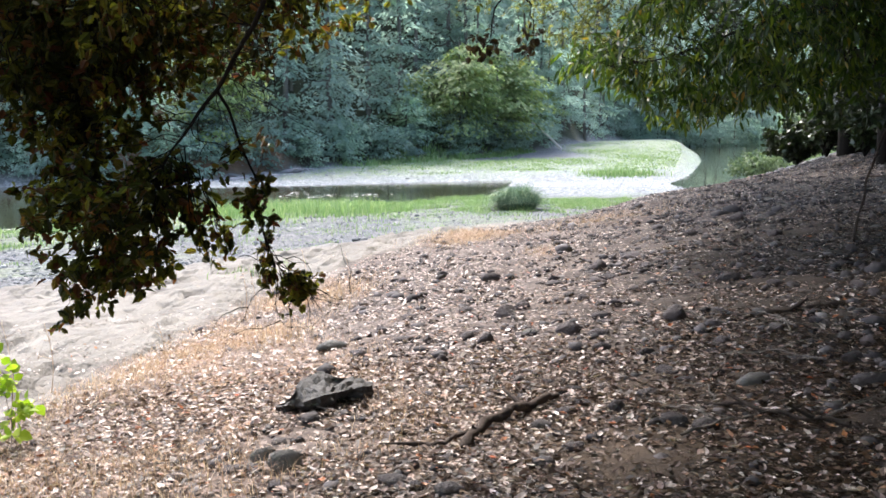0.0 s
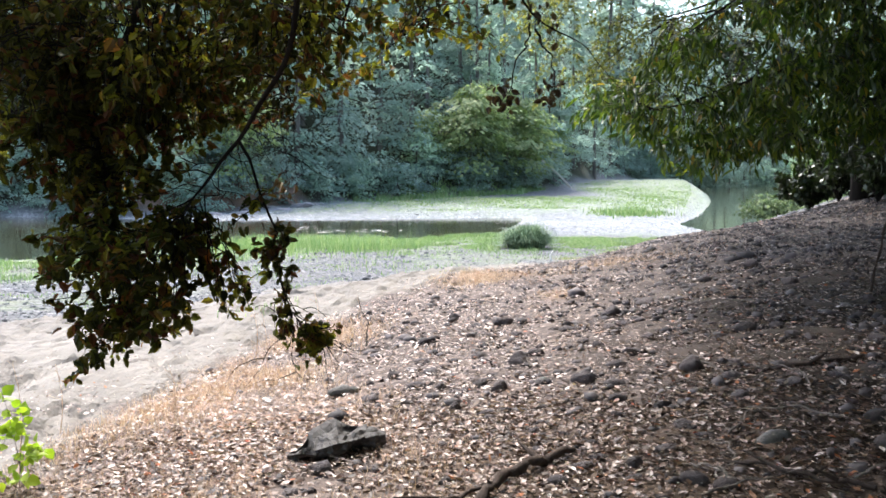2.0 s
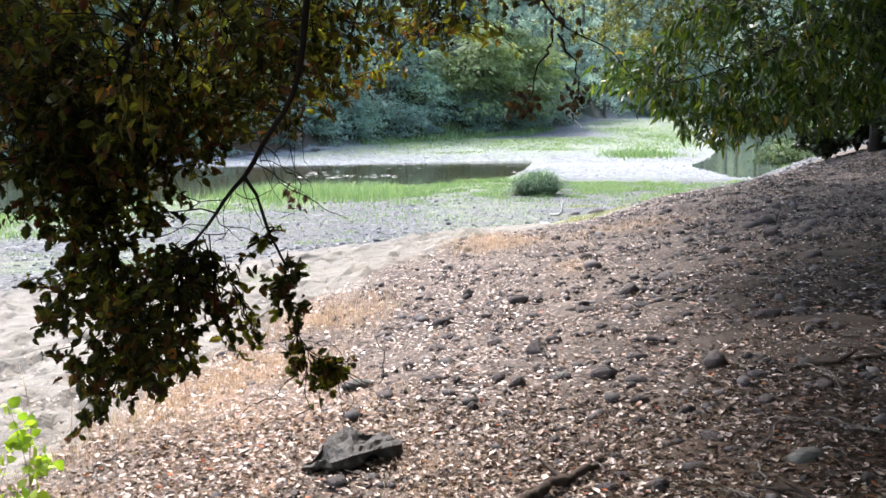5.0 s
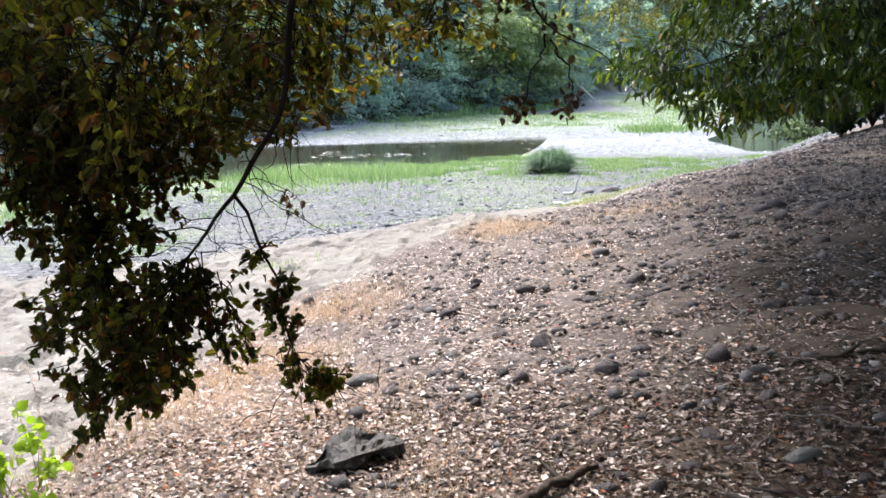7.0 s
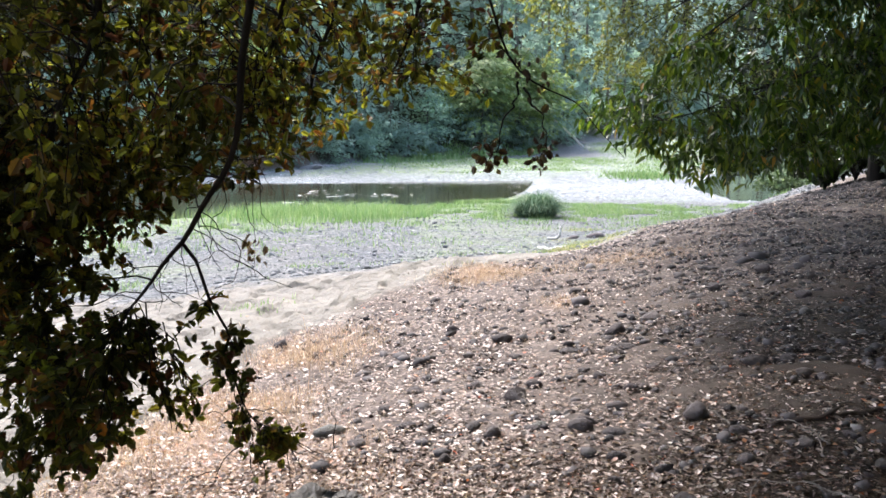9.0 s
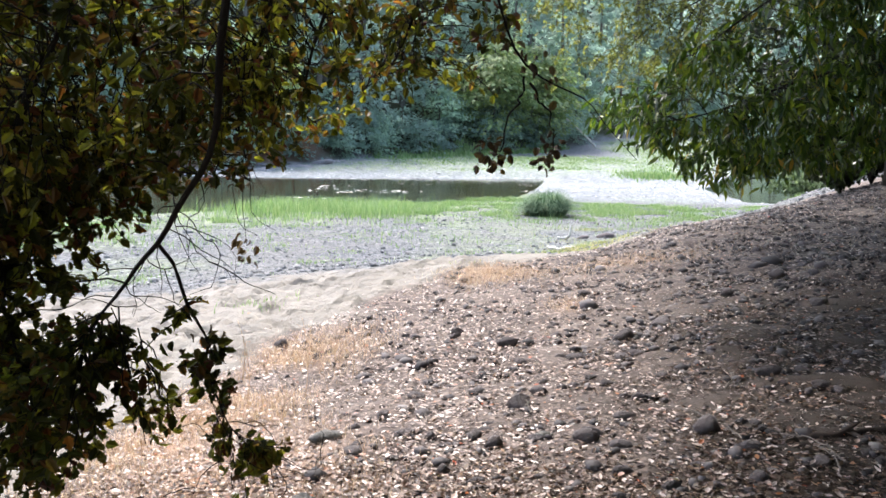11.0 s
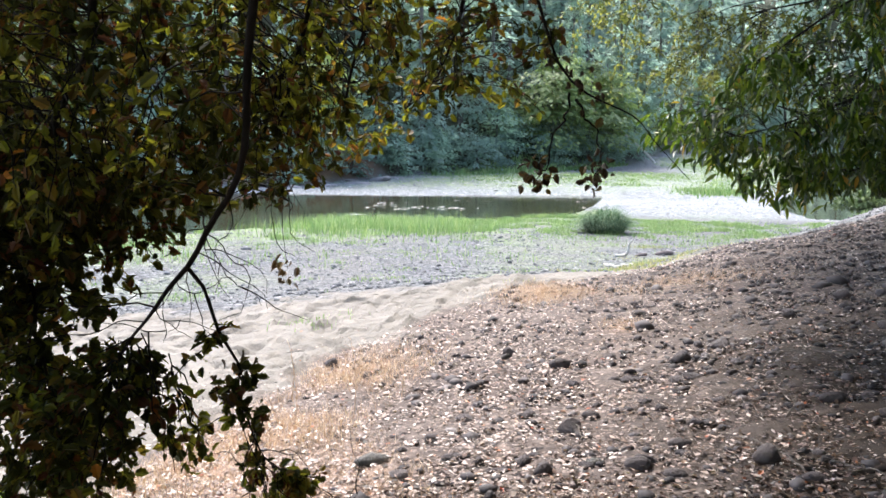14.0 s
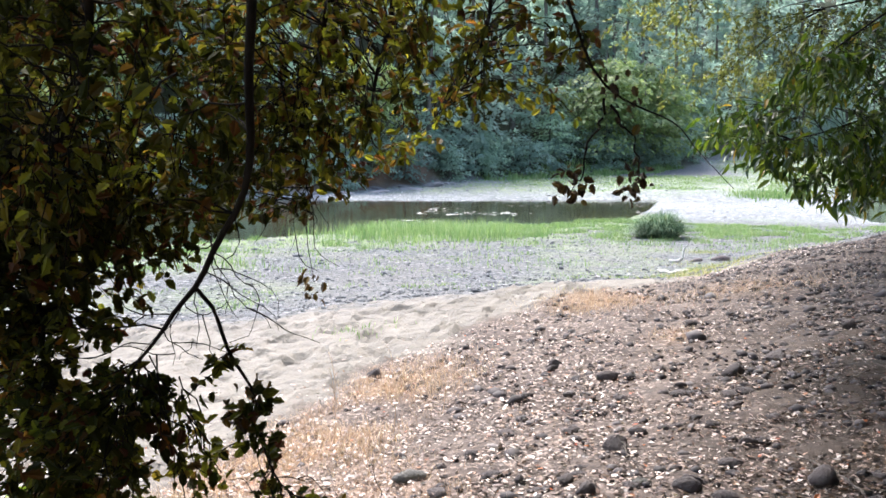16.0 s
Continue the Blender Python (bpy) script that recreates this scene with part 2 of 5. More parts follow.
DRIFTWOOD = bark_material("bleached_driftwood", (0.42, 0.39, 0.36), (0.72, 0.70, 0.66), 14.0)
# near-white colour for the glints painted on the pool
POOL_GLINT = loose_stone_material("pool_glint", (0.0, (0.55, 0.54, 0.50)), (1.0, (0.85, 0.84, 0.80)))
BAR_STONE = loose_stone_material("washed_cobble", (0.0, (0.13, 0.14, 0.15)), (0.7, (0.29, 0.30, 0.315)), (1.0, (0.60, 0.60, 0.60)))
GRASS = blade_material("green_grass", (0.0, (0.125, 0.215, 0.08)), (0.6, (0.20, 0.31, 0.13)), (1.0, (0.36, 0.41, 0.23)))
DRY_GREEN = blade_material("yellowing_grass", (0.0, (0.20, 0.24, 0.09)), (0.6, (0.36, 0.36, 0.17)), (1.0, (0.55, 0.46, 0.30)))
STRAW = blade_material("dry_grass", (0.0, (0.33, 0.20, 0.135)), (0.5, (0.54, 0.37, 0.27)), (1.0, (0.74, 0.60, 0.49)), thin=0.25)
SEDGE = blade_material("sedge_blade", (0.0, (0.045, 0.10, 0.055)), (0.6, (0.09, 0.165, 0.085)), (1.0, (0.28, 0.35, 0.20)), thin=0.25)


# ---- mesh helpers ----
rng = np.random.default_rng(7)


def soft_noise(x, y, scale, seed):
    """Smooth value noise, -1 to 1, over arrays."""
    x, y = np.asarray(x, float) / scale, np.asarray(y, float) / scale
    i, j = np.floor(x).astype(np.int64), np.floor(y).astype(np.int64)
    fx, fy = x - i, y - j
    fx, fy = fx * fx * (3 - 2 * fx), fy * fy * (3 - 2 * fy)

    def corner(a, b):
        h = (a * 374761393 + b * 668265263 + seed * 1442695041) & 0x7FFFFFFF
        h = ((h ^ (h >> 13)) * 1274126177) & 0x7FFFFFFF
        return ((h ^ (h >> 16)) & 0xFFFF) / 32767.5 - 1

    top = corner(i, j) * (1 - fx) + corner(i + 1, j) * fx
    low = corner(i, j + 1) * (1 - fx) + corner(i + 1, j + 1) * fx
    return top * (1 - fy) + low * fy


def step(a, b, x):
    t = np.clip((x - a) / (b - a), 0, 1)
    return t * t * (3 - 2 * t)


def mesh_of(name, verts, faces, material, smooth=True):
    """A mesh from arrays; faces: an array of one width, or a list of such arrays."""
    me = bpy.data.meshes.new(name)
    verts = np.asarray(verts, np.float32)
    groups = [np.asarray(f, np.int32) for f in (faces if isinstance(faces, list) else [faces])]
    sizes = np.concatenate([np.full(len(f), f.shape[1], np.int32) for f in groups])
    loops = np.concatenate([f.ravel() for f in groups])
    me.vertices.add(len(verts)), me.loops.add(len(loops)), me.polygons.add(len(sizes))
    me.vertices.foreach_set("co", verts.ravel())
    me.loops.foreach_set("vertex_index", loops)
    me.polygons.foreach_set("loop_start", np.concatenate([[0], np.cumsum(sizes)[:-1]]).astype(np.int32))
    me.polygons.foreach_set("use_smooth", np.full(len(sizes), smooth))
    me.materials.append(material)
    me.update(calc_edges=True)
    return me


def part(name, me, parent=None, label=""):
    ob = new(name, me)
    ob.parent = parent
    return tagged(ob, label)


def thing(name, label, category, group="", kind="", at=(0, 0, 0)):
    ob = new(name)
    ob.location = at
    ob.empty_display_size = 0.1
    return tagged(ob, label, category, group, kind)


# ---- the lie of the land ----
WATER_Z = -3.7


def line(points, v):
    xs, ys = zip(*points)
    return np.interp(v, xs, ys)


def pool_near(x):
    return line([(-200, -30), (-60, 5), (-25, 17), (-13.6, 28), (-8.6, 37), (-6, 40.5), (-2.4, 43.2), (0.3, 46), (1.6, 48.5), (2.8, 52), (3.8, 57), (4.6, 64), (5.2, 68)], x)


def pool_far(x):
    return line([(-200, 80), (-60, 74), (-17, 60.5), (-8.5, 61.5), (-2, 64.5), (3.5, 67), (5.2, 67.5)], x)


def channel_left(y):
    return line([(30, 17), (45, 15.5), (61, 17), (111, 31), (290, 75), (700, 180)], y)


def channel_right(y):
    return line([(30, 17), (40, 21), (61, 28), (111, 50), (290, 110), (700, 240)], y)


def in_water(x, y):
    """How far inside the pool or the channel, in metres; negative on land."""
    pool = np.minimum(np.minimum(y - pool_near(x), pool_far(x) - y), (5.4 - x) * 1.5)
    channel = np.minimum(np.minimum(x - channel_left(y), channel_right(y) - x), y - 50)
    return np.maximum(pool, channel)


def far_foot(x):
    """The foot of the wooded slope across the river."""
    return line([(-200, 84), (-60, 76), (-26, 66), (-18, 70), (-9.5, 85), (8, 105), (14, 122), (22, 150), (40, 210), (80, 300), (300, 320)], x)


def bank_height(x, y):
    lean = np.where(x > 7, 0.889 + (x - 7) * 0.09, 0.127 * x)
    lean = lean - 0.10 * step(3.0, 6.0, x) * step(8, 12, y)
    lean = np.where(x < -6, -0.762 + (x + 6) * 0.02, lean)
    edge = line([(-40, 11), (0.5, 11), (1.2, 10.4), (1.8, 10.4), (2.7, 11.3), (3.2, 12.1), (4.4, 12.7), (5.4, 13.8), (6.8, 15), (13, 24)], x)
    over = np.clip(y - edge, 0, None)
    fall = np.where(over < 2, 0.03 * over**2, 0.12 + 0.14 * (over - 2))
    return -1.61 + lean - 0.0049 * np.clip(y, 0, 14) - np.where(over < 7, fall, 0.82 + 0.25 * (over - 7))


def height(x, y):
    x, y = np.asarray(x, float), np.asarray(y, float)
    bank = bank_height(x, y)
    plain = -2.62 - 0.026 * np.clip(y - 12, 0, 34) + 0.05 * soft_noise(x, y, 4.0, 3)
    k = 0.25
    near = np.logaddexp(bank / k, plain / k) * k
    bar = -3.62 + np.clip(0.0255 * (y - 62), 0, 2.0) + 0.10 * soft_noise(x, y, 9.0, 5)
    h = np.where(y > 50, near + (bar - near) * step(50, 60, y), near)
    h = np.where(x > channel_right(y), np.maximum(h, -3.6 + 0.35 * (x - channel_right(y)) * step(24, 40, y)), h)
    w = in_water(x, y)
    h = np.where(w > -3, h + (WATER_Z - 0.55 - h) * step(-3, 2.0, w), h)
    rise = np.clip(y - far_foot(x), 0, None) / np.minimum(np.sqrt(1 + (far_foot(x + 2) - far_foot(x - 2)) ** 2 / 16), 1.9)
    hill = 0.95 * np.clip(rise, 0, 60) + 0.2 * np.clip(rise - 60, 0, 100) + 1.6 * soft_noise(x, y, 13.0, 9) * step(2, 14, rise)
    h = h + hill
    right = np.clip(x - channel_right(np.clip(y, 30, 700)) - 4, 0, None) * step(30, 60, y)
    h = h + 0.5 * np.clip(right, 0, 50)
    back = np.clip(-4 - y, 0, None)
    h = h + 0.25 * np.clip(back, 0, 60)
    return h + 0.02 * soft_noise(x, y, 0.9, 11) * step(60, 20, y)


def sand_edge(y):
    """The border between the leaf litter and the sand."""
    return line([(0, -4.0), (3.2, -2.6), (4.2, -2.25), (5.2, -2.05), (6.8, -1.8), (8.3, -1.4), (9.5, -0.9), (10.5, -0.3), (11.3, 0.5), (12, 1.2), (13.5, 2.0), (16, 3.2), (20, 4.6)], y)


def straw_at(x, y):
    """Where dry grass stands among the leaves: along the sand, and in a few patches."""
    edge = x - sand_edge(y)
    fringe = step(-0.25, 0.1, edge) * step(1.25, 0.3, edge - 1.3 * step(6.2, 3.8, y)) * np.clip(0.6 + 1.1 * soft_noise(x, y, 0.6, 57), 0, 1) * step(8.6, 7.0, y) * (0.35 + 0.65 * step(2.9, 3.7, y))
    patches = 0.8 * np.exp(-(((x - 0.35) / 0.42) ** 2 + ((y - 10.6) / 0.55) ** 2)) + 0.8 * np.exp(-(((x - 0.95) / 0.16) ** 2 + ((y - 8.3) / 0.25) ** 2)) + 0.4 * np.exp(-(((x - 1.9) / 0.7) ** 2 + ((y - 10.4) / 0.5) ** 2))
    return np.clip(fringe + patches, 0, 1)


def masks(x, y):
    wob = 0.30 * soft_noise(x, y, 0.8, 21) + 0.18 * soft_noise(x, y, 0.25, 22)
    litter = step(-0.25, 0.25, x - sand_edge(y) + wob)
    sand_far = line([(-40, 11), (-5.7, 11.6), (-1, 12.9), (0, 13.8), (2, 15), (6, 19), (30, 40)], x)
    gravel = step(-0.5, 0.5, y - sand_far + 2 * wob)
    bar = step(52, 57, y + 8 * step(2, 5, x)) * (y < 400) * (1 - 0.75 * step(84, 95, y + 4 * wob) * step(17, 12, x))
    shore = y - pool_near(x)
    strip = np.exp(-((np.clip(-shore, 0, 60) - 4.0) / 8.0) ** 2) * (y < 52) * (shore < 0)
    turf = np.clip(strip * 0.8 + 0.35 * gravel * (y < 50) * step(-0.1, 0.5, soft_noise(x, y, 3.0, 31)), 0, 1)
    mead = step(65, 76, y + 6 * wob) * step(-2, -9, y - far_foot(x)) * (0.8 + 0.2 * step(-0.4, 0.4, soft_noise(x, y * 0.4, 5.0, 33)))
    mead = mead * (1 - step(93, 99, y) * step(3, 7, x) * step(19, 14, x))
    turf = np.maximum(turf, mead * (y > 60))
    foot = y - far_foot(x)
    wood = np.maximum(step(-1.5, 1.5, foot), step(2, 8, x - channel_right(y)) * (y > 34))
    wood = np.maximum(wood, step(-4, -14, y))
    # right part of the near bank: real duff plus shade painted into the soil
    shaded_duff = 0.97 * step(0.0, 1.4, x - 0.22 * (y - 3.5) + wob) * step(10, 6, y) * step(-20, 0, y)
    clay = wood * step(9, 2, foot) * step(-11, -15, x) * step(-30, -24, x)
    wet = step(-2.2, -0.3, in_water(x, y)) * (1 - wood)
    wet = np.maximum(wet, step(54, 56, y) * step(66, 60, y) * step(2, 7, x) * 0.9 * (x < channel_left(y)))
    earth = 0.85 * step(4.8, 3.3, y + wob) * step(0.6, 2.0, y + wob) * step(-0.9, 0.1, x + wob) * step(1.9, 1.1, x + wob)
    straw = litter * straw_at(x, y)
    return {"straw": straw, "earth": earth, "shaded_duff": shaded_duff, "litter": litter, "gravel": gravel, "bar": bar, "turf": turf, "wood": wood, "clay": clay, "wet": wet}


def axis(dense_from, dense_to, fine, far_from, far_to):
    a = list(np.arange(dense_from, dense_to + 1e-6, fine))
    for sign, edge, end in ((1, a[-1], far_to), (-1, a[0], far_from)):
        d, v, extra = fine, edge, []
        while sign * v < sign * end:
            d = min(d * 1.07, 2.4 if abs(v) < 130 else 400)
            v += sign * d
            extra.append(v)
        a = a + extra if sign > 0 else extra[::-1] + a
    return np.array(a)


def build_ground():
    xs, ys = axis(-6.5, 4.0, 0.05, -2500, 2500), axis(2.4, 12.0, 0.05, -2500, 2500)
    X, Y = np.meshgrid(xs, ys)
    Z = height(X, Y)
    m = masks(X, Y)
    # trodden sand: soft hollows
    sandy = (1 - m["litter"]) * (1 - m["gravel"]) * (Y < 20)
    dents = 0.03 * soft_noise(X, Y, 0.5, 41) + 0.025 * soft_noise(X * 0.75, Y, 0.21, 42) + 0.03 * soft_noise(X, Y, 0.13, 46) - 0.13 * np.clip(soft_noise(X, Y * 0.85, 0.27, 43) - 0.15, 0, 1)
    r = random.Random(12)
    treads = 0 * X
    for _ in range(900):
        px, py, a, l = r.uniform(-6.5, 0.5), r.uniform(3.2, 13.5), r.uniform(0, 6.28), r.uniform(0.05, 0.11)
        near = (np.abs(X - px) < 0.3) & (np.abs(Y - py) < 0.3)
        u, v = X[near] - px, Y[near] - py
        d = np.sqrt(((u * math.cos(a) + v * math.sin(a)) / (1.45 * l)) ** 2 + ((v * math.cos(a) - u * math.sin(a)) / (0.8 * l)) ** 2)
        treads[near] += r.uniform(0.5, 1.0) * (-0.075 * (1 - step(0.35, 1.0, d)) + 0.030 * np.exp(-((d - 1.25) / 0.28) ** 2))
    dents = 0.8 * dents + np.clip(treads, -0.10, 0.05)
    Z = Z + sandy * dents + m["litter"] * (Y < 16) * (0.02 * soft_noise(X, Y, 0.22, 44) + 0.012 * soft_noise(X, Y, 0.1, 45))
    n, k = X.shape[1], X.shape[0]
    i = np.arange(n * k).reshape(k, n)
    quads = np.stack([i[:-1, :-1], i[:-1, 1:], i[1:, 1:], i[1:, :-1]], -1).reshape(-1, 4)
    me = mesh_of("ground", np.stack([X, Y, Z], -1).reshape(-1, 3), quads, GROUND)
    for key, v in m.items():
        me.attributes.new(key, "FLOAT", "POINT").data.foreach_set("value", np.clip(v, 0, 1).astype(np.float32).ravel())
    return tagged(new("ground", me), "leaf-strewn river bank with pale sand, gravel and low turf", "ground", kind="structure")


ground = build_ground()

wx, wy = np.linspace(-260, 260, 90), np.linspace(-60, 700, 110)
WX, WY = np.meshgrid(wx, wy)
wi = np.arange(WX.size).reshape(WX.shape)
water = new("water", mesh_of("water", np.stack([WX, WY, np.full(WX.shape, WATER_Z)], -1).reshape(-1, 3),
                             np.stack([wi[:-1, :-1], wi[:-1, 1:], wi[1:, 1:], wi[1:, :-1]], -1).reshape(-1, 4), WATER))
tagged(water, "still brown-green river water between gravel bars", "water", kind="structure")


# ---- plants ----
def rotations(n, flat=1.0):
    """n random turns as (n, 3, 3); flat 0 keeps the z axis up."""
    a = rng.uniform(0, 2 * np.pi, n)
    tilt = rng.normal(0, 1, (n, 2)) * flat
    u = np.stack([tilt[:, 0], tilt[:, 1], np.ones(n)], -1)
    u /= np.linalg.norm(u, axis=1, keepdims=True)
    f = np.stack([np.cos(a), np.sin(a), np.zeros(n)], -1)
    r = np.cross(f, u)
    r /= np.linalg.norm(r, axis=1, keepdims=True)
    f = np.cross(u, r)
    return np.stack([r, f, u], -1)


def frames_along(dirs, roll=0.8):
    """Turns whose second axis is the given direction, the third near up."""
    f = dirs / np.linalg.norm(dirs, axis=1, keepdims=True)
    up = np.array([0, 0, 1.0]) + rng.normal(0, roll, f.shape)
    r = np.cross(f, up)
    r /= np.linalg.norm(r, axis=1, keepdims=True) + 1e-9
    return np.stack([r, f, np.cross(r, f)], -1)


def frames_facing(dirs, normals):
    """Turns whose third axis is near the given normal, the second near the given direction."""
    u = normals / (np.linalg.norm(normals, axis=1, keepdims=True) + 1e-9)
    f = dirs - u * (dirs * u).sum(1, keepdims=True)
    f /= np.linalg.norm(f, axis=1, keepdims=True) + 1e-9
    return np.stack([np.cross(f, u), f, u], -1)


def leaf_shape(width, fold=0.18, curl=0.12):
    """One leaf of length 1 along y: eight points, a fold at the midrib, the tip bent down."""
    v = np.array([(0, 0, 0), (-width, 0.32, fold * width), (width, 0.32, fold * width), (-width * 0.82, 0.66, fold * width - curl * 0.4),
                  (width * 0.82, 0.66, fold * width - curl * 0.4), (0, 0.34, -fold * width * 0.3), (0, 0.68, -curl * 0.5), (0, 1, -curl * 1.6)])
    f = np.array([(0, 5, 1), (0, 2, 5), (1, 5, 6), (1, 6, 3), (5, 2, 4), (5, 4, 6), (3, 6, 7), (6, 4, 7)])
    return v, f


def scatter(shape, places, turns, sizes):
    """Copies of a small shape in one mesh's arrays."""
    v, f = shape
    sizes = np.asarray(sizes)
    sizes = sizes[:, None] if sizes.ndim == 1 else sizes
    V = np.einsum("nij,nkj->nki", turns, v[None] * sizes[:, None, :]) + places[:, None, :]
    F = f[None] + (np.arange(len(places)) * len(v))[:, None, None]
    return V.reshape(-1, 3), F.reshape(-1, f.shape[1])


def tube(points, radii, sides=6):
    """A tapered tube through points: its vertices and quads."""
    p, r = np.asarray(points, float), np.asarray(radii, float)
    d = np.gradient(p, axis=0)
    d /= np.linalg.norm(d, axis=1, keepdims=True) + 1e-9
    ref = np.where(np.abs(d[:, 2:3]) > 0.9, np.array([[1.0, 0, 0]]), np.array([[0, 0, 1.0]]))
    a = np.cross(d, ref)
    a /= np.linalg.norm(a, axis=1, keepdims=True) + 1e-9
    b = np.cross(d, a)
    t = np.linspace(0, 2 * np.pi, sides, endpoint=False)
    ring = np.cos(t)[None, :, None] * a[:, None] + np.sin(t)[None, :, None] * b[:, None]
    V = (p[:, None] + ring * r[:, None, None]).reshape(-1, 3)
    i = np.arange(len(p) * sides).reshape(len(p), sides)
    j = np.roll(i, -1, axis=1)
    F = np.stack([i[:-1], j[:-1], j[1:], i[1:]], -1).reshape(-1, 4)
    return V, F


def join(pieces):
    V, F, n = [], [], 0
    for v, f in pieces:
        V.append(v), F.append(f + n)
        n += len(v)
    return np.concatenate(V), np.concatenate(F)


def smooth_line(points, n):
    """A rounded line of n points through the given ones."""
    p = np.asarray(points, float)
    t = np.arange(len(p))
    s = np.linspace(0, len(p) - 1, n)
    out = np.stack([np.interp(s, t, p[:, k]) for k in range(3)], -1)
    for _ in range(2):
        out[1:-1] = 0.25 * out[:-2] + 0.5 * out[1:-1] + 0.25 * out[2:]
    return out


def tree_parts(tall, spread, kind, leaf, leaves=1500, bare=0.1):
    """Trunk and crown of a far tree: limbs in tiers, foliage in flat drooping fans along them."""
    wood, places, dirs, sizes, faces = [], [], [], [], []
    bend = rng.normal(0, 0.02 * tall, 2)
    zs = np.linspace(0, 1, 9)
    spine = np.stack([bend[0] * zs**2, bend[1] * zs**2, zs * tall], -1)
    wood.append(tube(spine, 0.014 * tall * (1 - 0.88 * zs) + 0.02, 7))
    limbs = 74 if kind == "conifer" else 58
    for n in range(limbs):
        u = bare + (1 - bare) * rng.random() ** 0.9
        if kind == "conifer":
            reach = spread * (1.06 - u) ** 0.8 * rng.uniform(0.55, 1.2)
            drop = 0.10 - 0.30 * (1 - u)
        else:
            reach = spread * (0.42 + 0.7 * np.sin(np.pi * min(1, u * 0.9 + 0.08))) * rng.uniform(0.45, 1.2)
            drop = 0.30 - 0.30 * rng.random()
        a = rng.uniform(0, 2 * np.pi)
        base = np.array([bend[0] * u * u, bend[1] * u * u, u * tall])
        s = np.linspace(0, 1, 6)
        p = base + np.stack([np.cos(a) * reach * s, np.sin(a) * reach * s, reach * (drop * s - 0.30 * s**2)], -1)
        p[1:] += rng.normal(0, 0.04 * reach, (5, 3))
        if n % 3 == 0:
            wood.append(tube(p[::2], 0.05 * (1 - 0.85 * s[::2]) * tall / 14, 3))
        k = max(6, int(leaves / limbs * (0.35 + reach / spread)))
        q = 1 - rng.random(k) ** 1.3 * 0.9
        c = np.stack([np.interp(q, s, p[:, i]) for i in range(3)], -1)
        wide = (0.10 + 0.22 * np.sin(np.pi * np.clip(q, 0, 0.92))) * reach
        across = rng.normal(0, 1, k) * wide
        c += np.stack([-np.sin(a) * across, np.cos(a) * across, rng.normal(-0.02, 0.035, k) * spread - 0.25 * np.abs(across)], -1)
        side = np.sign(across) * 0.8
        out = np.stack([np.cos(a) - np.sin(a) * side + rng.normal(0, 0.4, k), np.sin(a) + np.cos(a) * side + rng.normal(0, 0.4, k), rng.normal(-0.45, 0.25, k)], -1)
        up = np.stack([0.55 * np.cos(a) + 0 * q, 0.55 * np.sin(a) + 0 * q, 1 + 0 * q], -1) + rng.normal(0, 0.26, (k, 3))
        places.append(c), dirs.append(out), faces.append(up), sizes.append(rng.uniform(0.20, 0.54, k) * (spread / 3.6) ** 0.5)
    places, dirs, faces, sizes = np.concatenate(places), np.concatenate(dirs), np.concatenate(faces), np.concatenate(sizes)
    spray = (np.array([(0, 0, 0), (-0.30, 0.42, 0.0), (0.32, 0.48, 0.02), (-0.04, 1.0, -0.14)]), np.array([(0, 2, 1), (1, 2, 3)]))
    crown = scatter(spray, places, frames_facing(dirs, faces), sizes)
    return (mesh_of("trunk", *join(wood), GREY_BARK), mesh_of("crown", *crown, leaf, smooth=False))


def make_tree(name, label, meshes):
    t = thing(name, label, "tree", "trees on the far bank")
    part("trunk", meshes[0], t)
    part("crown", meshes[1], t)
    return t


KINDS = [
    make_tree("conifer_tree", "tall blue-green conifer on the far river bank", tree_parts(18, 3.3, "conifer", HAZED_FAR_LEAF, 3600)),
    make_tree("alder_tree", "spreading grey-green alder on the far river bank", tree_parts(12, 4.0, "broad", HAZED_FAR_LEAF, 3800, 0.22)),
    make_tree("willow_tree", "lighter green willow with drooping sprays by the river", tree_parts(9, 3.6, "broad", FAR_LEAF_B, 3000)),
    make_tree("river_shrub", "low rounded shrub at the foot of the wooded slope", tree_parts(4.2, 2.4, "broad", HAZED_FAR_LEAF, 1700, 0.03)),
]
used = [0] * len(KINDS)


def plant(kind, x, y, size):
    m = Matrix.LocRotScale((x, y, float(height(x, y)) - 0.15), Euler((rng.normal(0, 0.03), rng.normal(0, 0.03), rng.uniform(0, 6.28))), None)
    t = KINDS[kind] if not used[kind] else copy_thing(KINDS[kind], m)
    used[kind] += 1
    t.matrix_basis = m
    t.scale = (size, size, size * rng.uniform(0.9, 1.12))


